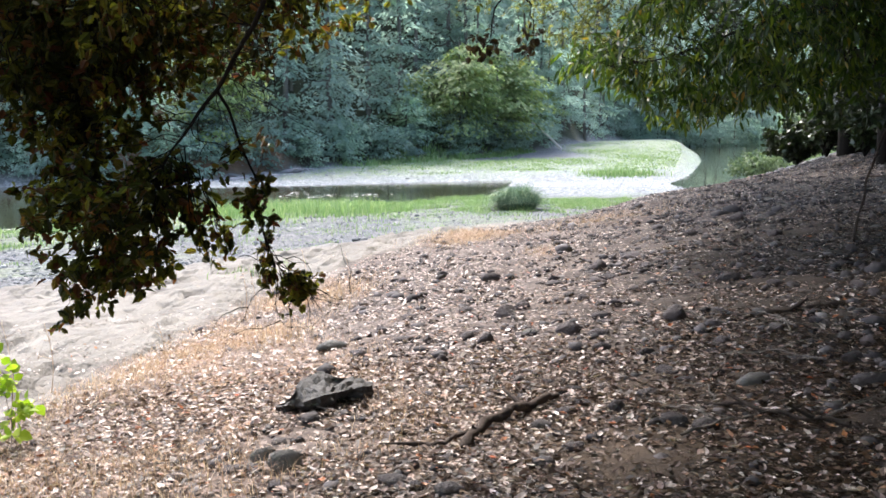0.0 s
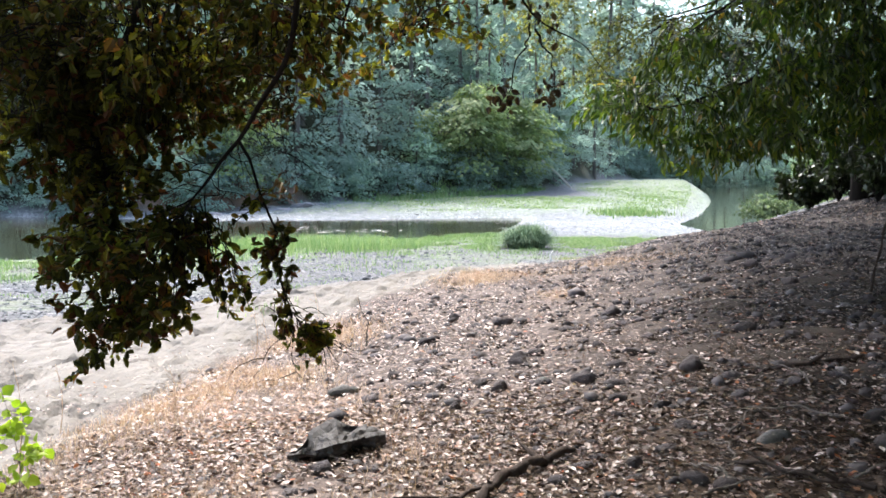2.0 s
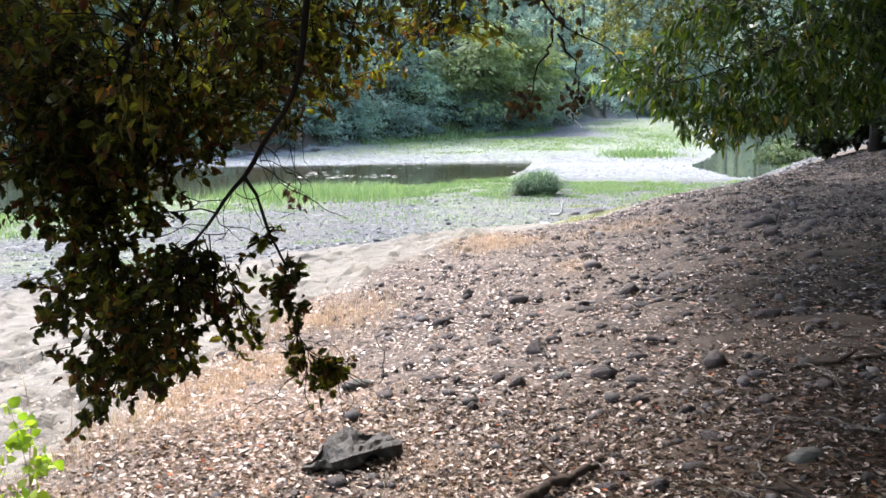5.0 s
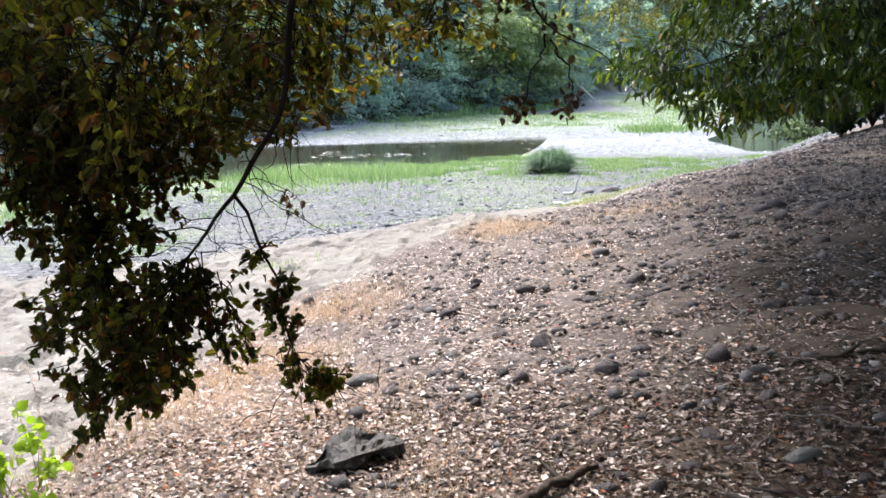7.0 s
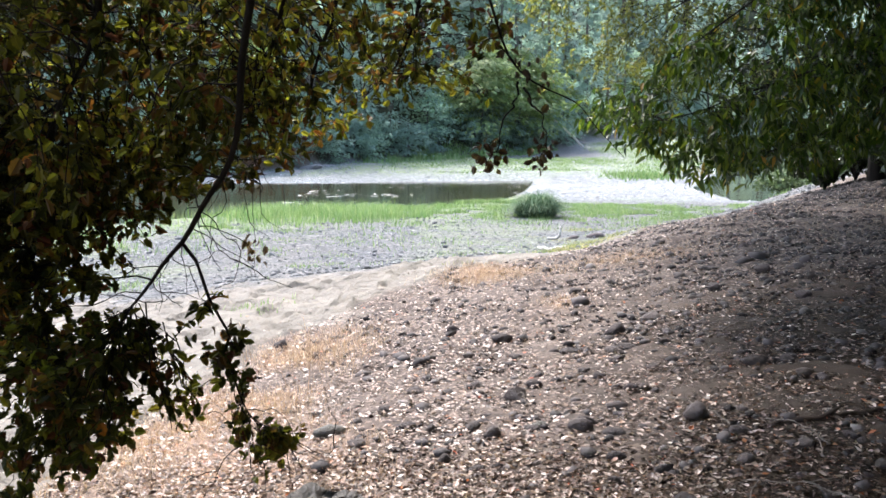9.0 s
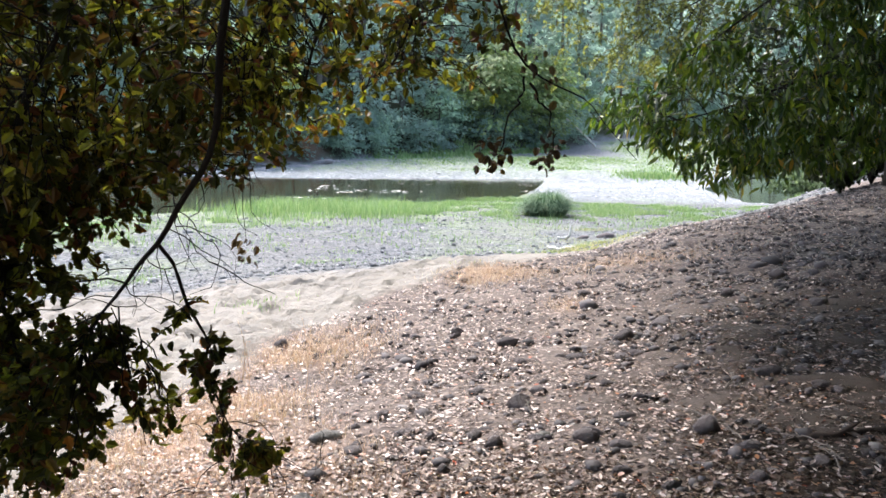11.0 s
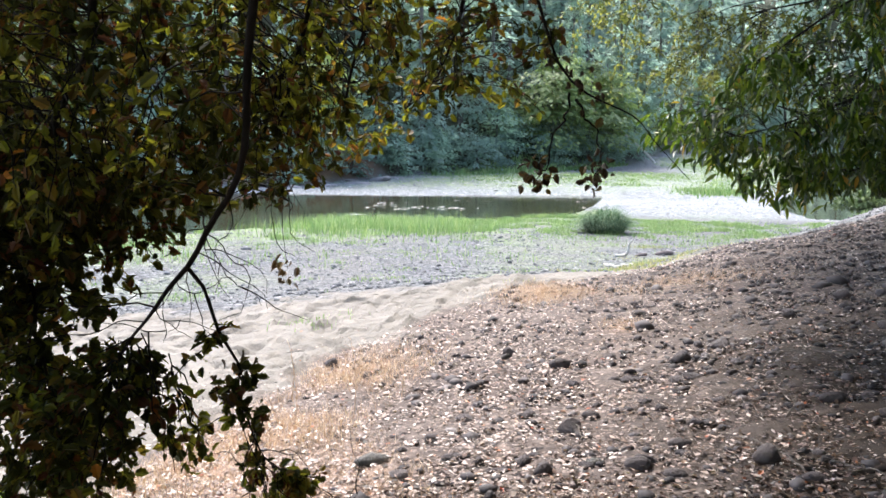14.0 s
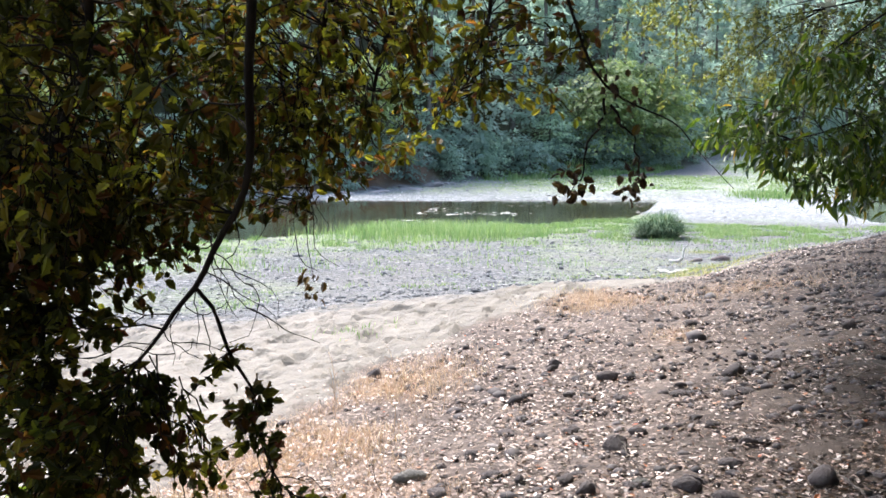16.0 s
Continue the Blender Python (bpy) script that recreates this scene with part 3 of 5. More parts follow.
def row_of_trees():
    # the first rows along the foot of the slope, river end to river end
    for x in np.arange(-46, 15, 3.1):
        fx = x + rng.uniform(-0.8, 0.8)
        plant(3, fx, far_foot(fx) + rng.uniform(-0.3, 1.2), rng.uniform(0.55, 0.95))
        plant(3, fx + 1.7, far_foot(fx + 1.7) + rng.uniform(1.5, 3.5), rng.uniform(0.8, 1.2))
        if rng.random() < 0.8:
            plant(0, fx + 0.4, far_foot(fx) + rng.uniform(10, 17), rng.uniform(0.85, 1.25))
        plant(int(rng.choice([0, 0, 1, 0, 2])), fx + 1.2, far_foot(fx) + rng.uniform(3, 9), rng.uniform(0.75, 1.3))
    for x in np.arange(15, 120, 6.0):
        plant(int(rng.choice([0, 1, 0])), x, far_foot(x) + rng.uniform(2, 5), rng.uniform(1.0, 1.4))
        plant(0, x + 4, far_foot(x) + rng.uniform(12, 20), rng.uniform(1.1, 1.5))
    for x, y, k in ((34, 205, 2.4), (38, 214, 2.6), (42, 224, 2.7), (46, 236, 2.8), (52, 246, 2.7)):
        plant(0, x, y, k)
    for k in range(15):
        plant(0, 44 + 5.0 * k + rng.uniform(-1.5, 1.5), 222 + 4.2 * k + rng.uniform(-3, 3), rng.uniform(1.3, 1.9))
        plant(3, 42 + 5.0 * k, 214 + 4.2 * k, rng.uniform(1.6, 2.4))
    plant(2, 6.5, 106, 1.35), plant(2, 9.0, 110, 1.2), plant(2, 2.5, 101.5, 1.0)
    # the wood behind and beside the path, mostly unseen, added to close and shade the bank
    for x in np.arange(-18, 20, 4.2):
        plant(int(rng.choice([0, 1])), x + rng.uniform(-1, 1), -7 + rng.uniform(-1.5, 1.0), rng.uniform(1.0, 1.2))
    for x, y in ((11, -1), (12, 5), (13, 11), (15, 18), (17, 33)):
        plant(1, x, y, rng.uniform(0.8, 1.1))
    for x, y, k in ((17, 36, 0.6), (20, 41, 0.7), (23, 46, 0.8)):
        plant(2 if k < 0.6 else 3, x, y, k)
    # the right-hand shore of the channel
    for y in (48, 55, 62, 72, 84, 100, 125, 160, 200, 250):
        plant(2 if y < 80 else 1, channel_right(y) + rng.uniform(4, 7), y, rng.uniform(0.6, 0.9))
        plant(1, channel_right(y) + rng.uniform(11, 15), y + 4, rng.uniform(1.0, 1.3))


row_of_trees()


def far_woods():
    """The wood that covers the slopes, in one mesh of sprays."""
    P, S = [], []
    for lo, hi, n, deep, s0 in ((-130, 16, 620, 70, 1.0), (16, 190, 330, 90, 1.8)):
        x = rng.uniform(lo, hi, n)
        y = far_foot(x) + rng.uniform(14, deep, n)
        z = height(x, y)
        for a, b, c in zip(x, y, z):
            k = 110
            h = rng.uniform(8, 15) if hi < 20 else rng.uniform(18, 34)
            q = rng.random(k)
            r = (1.05 - q) * 3.4 * np.sqrt(rng.random(k)) + 0.3
            w = rng.uniform(0, 6.28, k)
            P.append(np.stack([a + r * np.cos(w), b + r * np.sin(w), c + 1 + q * h], -1))
            S.append(rng.uniform(0.6, 1.35, k) * s0 ** 0.5)
    P, S = np.concatenate(P), np.concatenate(S)
    shape = (np.array([(0, 0, 0), (-0.32, 0.42, 0.05), (0.34, 0.48, 0.05), (0, 1, -0.2)]), np.array([(0, 2, 1), (1, 2, 3)]))
    d = rng.normal(0, 1, P.shape) + np.array([0, -0.5, -0.4])
    face = rng.normal(0, 0.55, P.shape) + np.array([-0.1, -0.6, 1.0])
    ob = new("far_woods", mesh_of("far_woods", *scatter(shape, P, frames_facing(d, face), S), HAZED_FAR_LEAF, smooth=False))
    tagged(ob, "dense blue-green woods covering the slope beyond the river, haze put into their leaf colour", "woods", kind="stuff")


far_woods()


# ---- the trees that overhang the bank ----


def toothed_leaf(w, fold, curl):
    """A small stiff oak leaf: three blunt teeth on each edge, cupped at the midrib."""
    side = [(0.62, 0.14, 0.7), (0.60, 0.26, 0.5), (1.0, 0.40, 1.0), (0.72, 0.53, 0.5), (0.90, 0.67, 0.9), (0.40, 0.82, 0.4)]
    rib = [(0, 0, 0), (0, 0.30, -0.02), (0, 0.62, -curl * 0.35), (0, 1, -curl)]
    v = rib + [(sx * w * a, b, fold * w * c - curl * b * b) for sx in (-1, 1) for a, b, c in side]
    f = []
    for k in (4, 10):
        f += [(0, k, 1), (1, k, k + 1), (1, k + 1, k + 2), (1, k + 2, 2), (2, k + 2, k + 3), (2, k + 3, k + 4), (2, k + 4, 3), (3, k + 4, k + 5)]
    return np.array(v), np.array(f)


OAK = toothed_leaf(0.34, 0.35, 0.24)
BROAD = (np.array([(0, 0, 0), (-0.28, 0.4, 0.08), (0.28, 0.42, 0.08), (0, 0.5, -0.02), (0, 1, -0.15)]), np.array([(0, 3, 1), (0, 2, 3), (1, 3, 4), (3, 2, 4)]))
SIMPLE = (np.array([(0, 0, 0), (-0.3, 0.45, 0), (0.3, 0.5, 0.05), (0, 1, -0.1)]), np.array([(0, 2, 1), (1, 2, 3)]))
BAY = leaf_shape(0.135, 0.25, 0.14)


def twigs_to(targets, limbs, leaf_len, per_twig, reach, sag=0.12, thin=0.0028, droop=0.0, bunch=1.5):
    """Twigs from the nearest limb to each target, with leaves along their outer part."""
    pts = np.concatenate(limbs)
    wood, P, D = [], [], []
    for t in targets:
        d = np.linalg.norm((pts - t) * np.array([1, 1, 0.8]), axis=1) + 0.6 * np.clip(t[2] - pts[:, 2], 0, None)
        near = pts[np.argsort(d)[rng.integers(0, 3)]]
        go = t - near
        if np.linalg.norm(go) > reach:
            near = t - go / np.linalg.norm(go) * reach * rng.uniform(0.7, 1.0)
            near = near + np.array([0, 0, 0.3 * reach])
        if rng.random() < droop:
            near = t + np.array([rng.normal(0, 0.09), rng.normal(0, 0.09), rng.uniform(0.16, 0.36)])
        s = np.linspace(0, 1, 7)
        line3 = near + (t - near) * s[:, None]
        line3[:, 2] += sag * np.sin(np.pi * s) * np.linalg.norm(t - near)
        line3[1:-1] += rng.normal(0, 0.03, (5, 3)) * np.linalg.norm(t - near)
        wood.append(tube(line3, 0.7 * thin * (1.0 - 0.75 * s) + 0.0005, 4))
        q = 1 - rng.random(per_twig) ** bunch * 0.75
        c = np.stack([np.interp(q, s, line3[:, k]) for k in range(3)], -1)
        ahead = (line3[-1] - line3[3]) / (np.linalg.norm(line3[-1] - line3[3]) + 1e-6)
        P.append(c + rng.normal(0, 0.25 * leaf_len, (per_twig, 3)))
        D.append(ahead * 0.35 + rng.normal(0, 0.8, (per_twig, 3)) + np.array([0, 0, -0.22]))
    return wood, np.concatenate(P), np.concatenate(D)


def box(n, x, y, z):
    return np.stack([rng.uniform(*x, n), rng.uniform(*y, n), rng.uniform(*z, n)], -1)


def foliage(name, P, D, shape, sizes, material, parent, roll=0.9, label=""):
    return part(name, mesh_of(name, *scatter(shape, P, frames_along(D, roll), sizes), material), parent, label)


def shade_crown(n, x, y, z, keep, least=-0.25):
    """The upper crown over the bank: leaf sprays, mostly unseen, added to cast shade."""
    p = box(n, x, y, z)
    clump = soft_noise(p[:, 0] + 0.3 * p[:, 2], p[:, 1], 1.3, 61) + 0.5 * soft_noise(p[:, 0], p[:, 1] + p[:, 2], 0.6, 62)
    return p[(clump > least) & keep(p)]


def oak_tree():
    tree = thing("oak_tree", "overhanging live oak with drooping dark twigs and browning leaves", "tree", "trees on the near bank", at=(-3.4, 0.4, float(height(-3.4, 0.4))))
    off = Matrix.Translation(tree.location).inverted()
    trunk = smooth_line([(-3.4, 0.4, -2.3), (-3.35, 0.5, -1.0), (-3.0, 0.8, 0.4), (-2.4, 1.3, 1.4), (-1.2, 2.0, 1.6), (0.2, 2.7, 1.35), (1.6, 3.2, 1.5), (3.2, 3.6, 2.1)], 40)
    limbs = {
        "main": [(-0.5, 2.3, 1.45), (-0.30, 2.1, 0.9), (-0.36, 2.1, 0.5), (-0.45, 2.3, 0.28), (-0.49, 2.4, 0.12), (-0.54, 2.5, -0.05), (-0.60, 2.55, -0.15), (-0.70, 2.62, -0.29), (-0.77, 2.62, -0.35), (-0.85, 2.6, -0.44), (-0.90, 2.6, -0.56)],
        "lower": [(-0.70, 2.62, -0.29), (-0.67, 2.7, -0.46), (-0.64, 2.75, -0.55), (-0.64, 2.8, -0.70), (-0.60, 2.85, -0.84), (-0.49, 2.95, -0.96)],
        "outer": [(-1.2, 2.0, 1.6), (-0.85, 2.1, 0.9), (-0.71, 2.2, 0.48), (-0.82, 2.4, 0.29), (-0.90, 2.5, 0.16), (-1.04, 2.6, 0.06), (-1.18, 2.6, -0.03)],
        "outer_drop": [(-0.95, 2.5, 0.11), (-1.14, 2.7, -0.14), (-1.16, 2.7, -0.32), (-1.13, 2.7, -0.55), (-1.10, 2.7, -0.85)],
        "middle": [(-0.3, 2.45, 1.4), (-0.40, 2.7, 0.9), (-0.42, 2.8, 0.62), (-0.49, 3.0, 0.37), (-0.64, 3.3, 0.13), (-0.70, 3.4, -0.01), (-0.69, 3.5, -0.19)],
        "inner": [(0.1, 2.65, 1.35), (0.0, 2.9, 0.9), (0.04, 3.0, 0.67), (0.12, 3.2, 0.39), (0.23, 3.35, 0.17), (0.45, 3.4, 0.12), (0.49, 3.4, 0.03), (0.61, 3.4, -0.09)],
        "hanging": [(0.23, 3.35, 0.17), (0.21, 3.4, 0.07), (0.18, 3.5, -0.04), (0.13, 3.6, -0.12)],
        "hanging_tip": [(0.25, 3.35, 0.15), (0.30, 3.4, 0.07), (0.35, 3.45, -0.01), (0.32, 3.5, -0.09)],
        "top": [(-0.1, 2.55, 1.4), (-0.30, 2.8, 0.95), (-0.32, 3.0, 0.67), (-0.37, 3.2, 0.40), (-0.49, 3.5, 0.22), (-0.55, 3.7, 0.03), (-0.47, 3.8, -0.01)],
        "top_inner": [(0.3, 2.75, 1.35), (-0.05, 3.0, 0.95), (-0.13, 3.2, 0.72), (-0.11, 3.4, 0.42), (-0.20, 3.6, 0.24), (-0.34, 3.8, 0.13)],
        "far_left": [(-2.4, 1.3, 1.4), (-1.9, 2.0, 1.0), (-1.7, 2.6, 0.5), (-1.6, 3.0, 0.1), (-1.65, 3.2, -0.3)],
    }
    thick = {"main": 0.0102, "outer": 0.016, "inner": 0.010, "lower": 0.0042, "hanging": 0.0032, "hanging_tip": 0.0032}
    lines = {k: smooth_line(v, 26) for k, v in limbs.items()}
    for v in lines.values():
        wob = rng.normal(0, 0.016, (26, 3))
        wob[1:-1] = (wob[:-2] + wob[1:-1] + wob[2:]) / 3
        v[2:-2] += wob[2:-2]
        v[1:-1] = 0.25 * v[:-2] + 0.5 * v[1:-1] + 0.25 * v[2:]
    v = lines["main"]
    lines["lower"][0] = v[np.argmin(np.linalg.norm(v - lines["lower"][0], axis=1))]
    lines["lower"][1] = 0.5 * (lines["lower"][0] + lines["lower"][2])
    wood = [tube(trunk, np.linspace(0.22, 0.05, 40), 10)]
    boughs = []
    for k, v in lines.items():
        boughs.append(tube(v, 0.0012 + thick.get(k, 0.012) * np.linspace(1, 0, 26) ** (0.5 if k == "main" else 1.7 if k == "inner" else 1.0), 6))
    hang = [v[6:] for v in lines.values()]
    left = [lines["outer"][8:], lines["outer_drop"], lines["far_left"][8:], lines["main"][8:]]
    mid = [lines["middle"][8:], lines["top"][8:], lines["main"][8:16]]
    sets = []
    def opened(p):
        hole = ((p[:, 0] + 1.64) / 0.22) ** 2 + ((p[:, 2] + 0.27) / 0.19) ** 2
        return p[(hole > 1) | (rng.random(len(p)) < 0.1)]

    a = box(1000, (-1.95, -0.66), (2.15, 3.7), (-0.5, 0.8))
    a = a[soft_noise(a[:, 0] * 1.3 + 0.3 * a[:, 1], a[:, 2], 0.26, 65) > -0.45]
    sets.append(twigs_to(opened(a[a[:, 2] > -0.30 + 0.25 * (a[:, 0] + 1.2)]), left + mid, 0.04, 16, 0.7, thin=0.003, droop=0.35, bunch=2.0))
    extra = box(230, (-2.0, -1.0), (2.3, 3.6), (0.10, 0.90))
    sets.append(twigs_to(extra, left, 0.04, 15, 0.6, thin=0.003, droop=0.35, bunch=2.0))
    b = box(185, (-1.36, -0.82), (2.4, 2.9), (-1.0, -0.47))
    b = b[((b[:, 0] + 1.06) / 0.28) ** 2 + ((b[:, 2] + 0.70) / 0.30) ** 2 < 1.0 + 0.5 * soft_noise(b[:, 0], b[:, 2], 0.1, 69)]
    sets.append(twigs_to(b, [lines["main"][20:], lines["outer_drop"][14:]], 0.045, 17, 0.5, -0.02, bunch=2.0))
    c = box(400, (-1.75, -0.80), (2.5, 3.4), (-0.48, 0.0))
    c = c[soft_noise(c[:, 0] * 1.3, c[:, 2], 0.24, 66) > -0.45]
    c = c[(c[:, 2] > -0.22) | ((c[:, 0] > -1.44) & (c[:, 0] < -1.03))]
    sets.append(twigs_to(opened(c), left, 0.04, 16, 0.6, thin=0.003, droop=0.35, bunch=2.0))
    link = box(175, (-1.42, -0.83), (2.45, 3.0), (-0.50, -0.10))
    link = link[link[:, 2] > -0.52 + 0.75 * np.clip(link[:, 0] + 1.1, 0, 1)]
    sets.append(twigs_to(link, left, 0.04, 15, 0.3, thin=0.003, droop=0.5, bunch=2.0))
    d = box(230, (-0.80, -0.22), (2.8, 3.9), (-0.15, 0.75))
    sets.append(twigs_to(d[d[:, 2] > -0.16 + 0.85 * (d[:, 0] + 0.55)], mid, 0.04, 12, 0.5, thin=0.0026, droop=0.5, bunch=2.0))
    e = box(120, (-0.32, 0.18), (3.2, 4.0), (0.10, 0.8))
    sets.append(twigs_to(e, [lines["top_inner"][8:], lines["inner"][8:14], lines["top"][8:]], 0.05, 9, 0.5))
    f = lines["lower"][rng.choice([5, 6, 7, 11, 12, 13, 16, 18, 20, 21, 22, 23, 24, 25], 40)] + rng.normal(0, 0.04, (40, 3)) + np.array([0.0, 0, -0.04])
    sprig = box(13, (-0.82, -0.70), (2.65, 2.85), (-0.86, -0.66))
    sets.append(twigs_to(sprig, [lines["main"][22:]], 0.045, 10, 0.25, -0.02))
    sets.append(twigs_to(f, [lines["lower"]], 0.05, 9, 0.2, -0.02))
    P, D = [], []
    lit_turning = []
    for k, (w, p, q) in enumerate(sets):
        wood += w
        P.append(p), D.append(q)
        clump = soft_noise(p[:, 0] + 0.4 * p[:, 1], p[:, 2], 0.2, 67) + 0.5 * soft_noise(p[:, 0], p[:, 2] + p[:, 1], 0.09, 68)
        # backlit clumps and the right side are painted with the brighter leaf
        lit_turning.append(rng.random(len(p)) < (0.20, 0.0, 0.0, 0.05, 0.0, 0.65, 0.45, 0.1, 0.3)[k] + 0.6 * clump)
    # bare twiglets, bent and forked, below the main fork
    for n in range(34):
        k = ("main", "lower", "middle", "lower", "main")[n % 5]
        at, go = lines[k][rng.integers(13, 26)], rng.normal(0, 1, 3) * np.array([0.8, 0.5, 0.5]) + np.array([0.3, 0, -0.9])
        for fork in range(rng.integers(1, 4)):
            p, d = [at], go / np.linalg.norm(go)
            for _ in range(8):
                d = d + rng.normal(0, 0.28, 3) + np.array([0, 0, -0.05])
                d = d / np.linalg.norm(d)
                p.append(p[-1] + d * rng.uniform(0.014, 0.036))
            wood.append(tube(p, np.linspace(0.0017, 0.0006, 9), 4))
            at, go = p[rng.integers(2, 7)], go + rng.normal(0, 0.7, 3)
    P, D, lit_turning = np.concatenate(P), np.concatenate(D), np.concatenate(lit_turning)
    # sprays overhead and out of view, added to shade the oak and ground
    h = shade_crown(3400, (-4.5, 4.5), (-4.5, 3.2), (1.7, 4.4), lambda p: (p[:, 0] > -2.6) | (p[:, 1] < 1))
    over = shade_crown(450, (-4.6, -0.6), (1.2, 4.4), (1.35, 3.4), lambda p: p[:, 1] < 2.2 + 1.2 * p[:, 2])
    h = np.concatenate([h, over])
    stem = part("trunk", mesh_of("trunk", *join(wood[:1]), BARK), tree)
    stem.matrix_basis = off
    for b in boughs:
        part("limb", mesh_of("limb", *b, BARK), stem)
    tagged(part("twig_work", mesh_of("twig_work", *join(wood[1:]), BARK), tree), kind="stuff").matrix_basis = off
    for name, m, material, label in (("leaves", ~lit_turning, OAK_LEAF, ""), ("turning_leaves", lit_turning, LIT_TURNING_LEAF, "yellow and brown leaves, light from behind put into their brighter colour")):
        foliage(name, P[m], D[m], OAK, rng.uniform(0.022, 0.046, m.sum()), material, tree, label=label).matrix_basis = off
    foliage("crown", h, rng.normal(0, 1, h.shape), SIMPLE, rng.uniform(0.16, 0.30, len(h)), OAK_LEAF, tree, 0.6).matrix_basis = off
    # withered bunches
    w = np.concatenate([lines["hanging"][-7:], lines["hanging_tip"][-6:], lines["inner"][12:17], lines["lower"][10:14], [(-0.76, 3.74, -0.46)] * 3, lines["middle"][-5:]])
    w = np.repeat(w, 5, 0) + rng.normal(0, 0.026, (len(w) * 5, 3))
    foliage("withered_leaves", w, rng.normal(0, 0.8, w.shape) + np.array([0, 0, -0.7]), toothed_leaf(0.38, 0.6, 0.4), rng.uniform(0.022, 0.038, len(w)), BROWN_LEAF, tree, label="curled brown dead leaves hanging in bunches").matrix_basis = off
    stalk = tube([(-0.70, 3.45, -0.12), (-0.74, 3.6, -0.30), (-0.76, 3.74, -0.45)], [0.0015, 0.0012, 0.0008], 4)
    part("twig", mesh_of("twig", *stalk, BARK), tree).matrix_basis = off
    o = np.array([(-0.82, 2.66, -0.63)])
    foliage("orange_leaf", o, np.array([(0.05, 0, -1.0)]), leaf_shape(0.2), np.array([0.075]), ORANGE_LEAF, tree, 0.2, "single orange leaf turned towards the light").matrix_basis = off


oak_tree()


def bay_tree():
    at = (5.4, 8.6, float(height(5.4, 8.6)))
    tree = thing("bay_tree", "bay laurel leaning over the bank with glossy green leaves", "tree", "trees on the near bank", at=at)
    off = Matrix.Translation(at).inverted()
    trunk = smooth_line([(5.4, 8.6, -1.3), (5.2, 8.4, 0.2), (4.7, 8.1, 1.5), (3.9, 7.7, 2.4), (3.0, 7.3, 2.6)], 24)
    limbs = [[(5.1, 8.4, 0.6), (4.2, 7.8, 0.75), (3.2, 7.4, 0.6), (2.3, 7.1, 0.35), (1.7, 6.9, 0.12), (1.25, 6.7, 0.05)],
             [(5.2, 8.4, 0.2), (4.3, 8.0, 0.25), (3.4, 7.7, 0.10), (2.6, 7.4, -0.10), (2.0, 7.2, -0.25)],
             [(4.7, 8.1, 1.5), (3.6, 7.5, 1.5), (2.6, 7.0, 1.25), (1.9, 6.7, 0.8), (1.5, 6.6, 0.5)],
             [(3.9, 7.7, 2.4), (2.9, 7.2, 2.0), (2.1, 6.8, 1.6), (1.7, 6.6, 1.2)]]
    lines = [smooth_line(v, 22) for v in limbs]
    wood = [tube(trunk, np.linspace(0.17, 0.05, 24), 9)]
    t = box(3600, (0.92, 4.1), (6.2, 8.0), (-0.45, 1.9))
    k = t[:, 1] / 6.7
    tx, tz = t[:, 0] / k, t[:, 2] / k
    low = line([(0.9, 0.05), (1.0, -0.02), (1.4, -0.17), (1.6, -0.33), (2.0, -0.31), (3.0, -0.22)], tx) + 0.06 * soft_noise(tx, t[:, 1], 0.25, 71)
    top = 0.16 + 0.58 * (tx - 0.9) + 0.10 * soft_noise(tx, t[:, 1], 0.3, 74)
    gap = soft_noise(tx, t[:, 2] * 1.6, 0.42, 72) + 0.5 * soft_noise(tx + t[:, 1], t[:, 2] * 1.8, 0.2, 73)
    t = t[(tz > low) & (tz < top) & (gap > -0.42) & ((tx < 2.4) | (rng.random(len(t)) < 0.75))]
    w, P, D = twigs_to(t, [v[6:] for v in lines], 0.07, 10, 0.6, bunch=2.2)
    stem = part("trunk", mesh_of("trunk", *join(wood), BARK), tree)
    stem.matrix_basis = off
    for v in lines:
        part("limb", mesh_of("limb", *tube(v, np.linspace(0.020, 0.002, 22), 6), BARK), stem)
    tagged(part("twig_work", mesh_of("twig_work", *join(w), BARK), tree), kind="stuff").matrix_basis = off
    foliage("leaves", P, D * 0.75 + np.array([-0.15, -0.1, -0.6]), BAY, rng.uniform(0.065, 0.118, len(P)), BAY_LEAF, tree, 0.6).matrix_basis = off
    # sprays above and to the right, mostly unseen, added to darken the bank
    h = shade_crown(36000, (-0.8, 11), (3.0, 18.5), (2.0, 5.6), lambda p: (p[:, 0] > 1.15 + 0.38 * np.clip(p[:, 1] - 6.5, 0, None) - 0.45 * (p[:, 2] + 1.4) + 0.5 * soft_noise(p[:, 0], p[:, 1], 1.5, 63)) & (p[:, 2] > 1.5 + 0.13 * p[:, 1]))
    low_h = shade_crown(44000, (0.0, 7.0), (0.3, 6.5), (1.2, 3.4), lambda p: (p[:, 2] > 0.85 + 0.2 * p[:, 1]) & (p[:, 0] > 0.70 + 0.85 * step(6.2, 4.2, p[:, 1]) - 0.45 * p[:, 2] + 0.3 * soft_noise(p[:, 1], p[:, 2], 0.8, 64)), -0.6)
    side = shade_crown(14000, (2.4, 7.0), (-0.5, 8.0), (-1.2, 1.8), lambda p: p[:, 0] > 2.3 + 0.50 * p[:, 1])
    h = np.concatenate([h, low_h, side])
    foliage("crown", h, rng.normal(0, 1, h.shape), SIMPLE, rng.uniform(0.28, 0.48, len(h)), BAY_LEAF, tree, 0.6).matrix_basis = off


bay_tree()


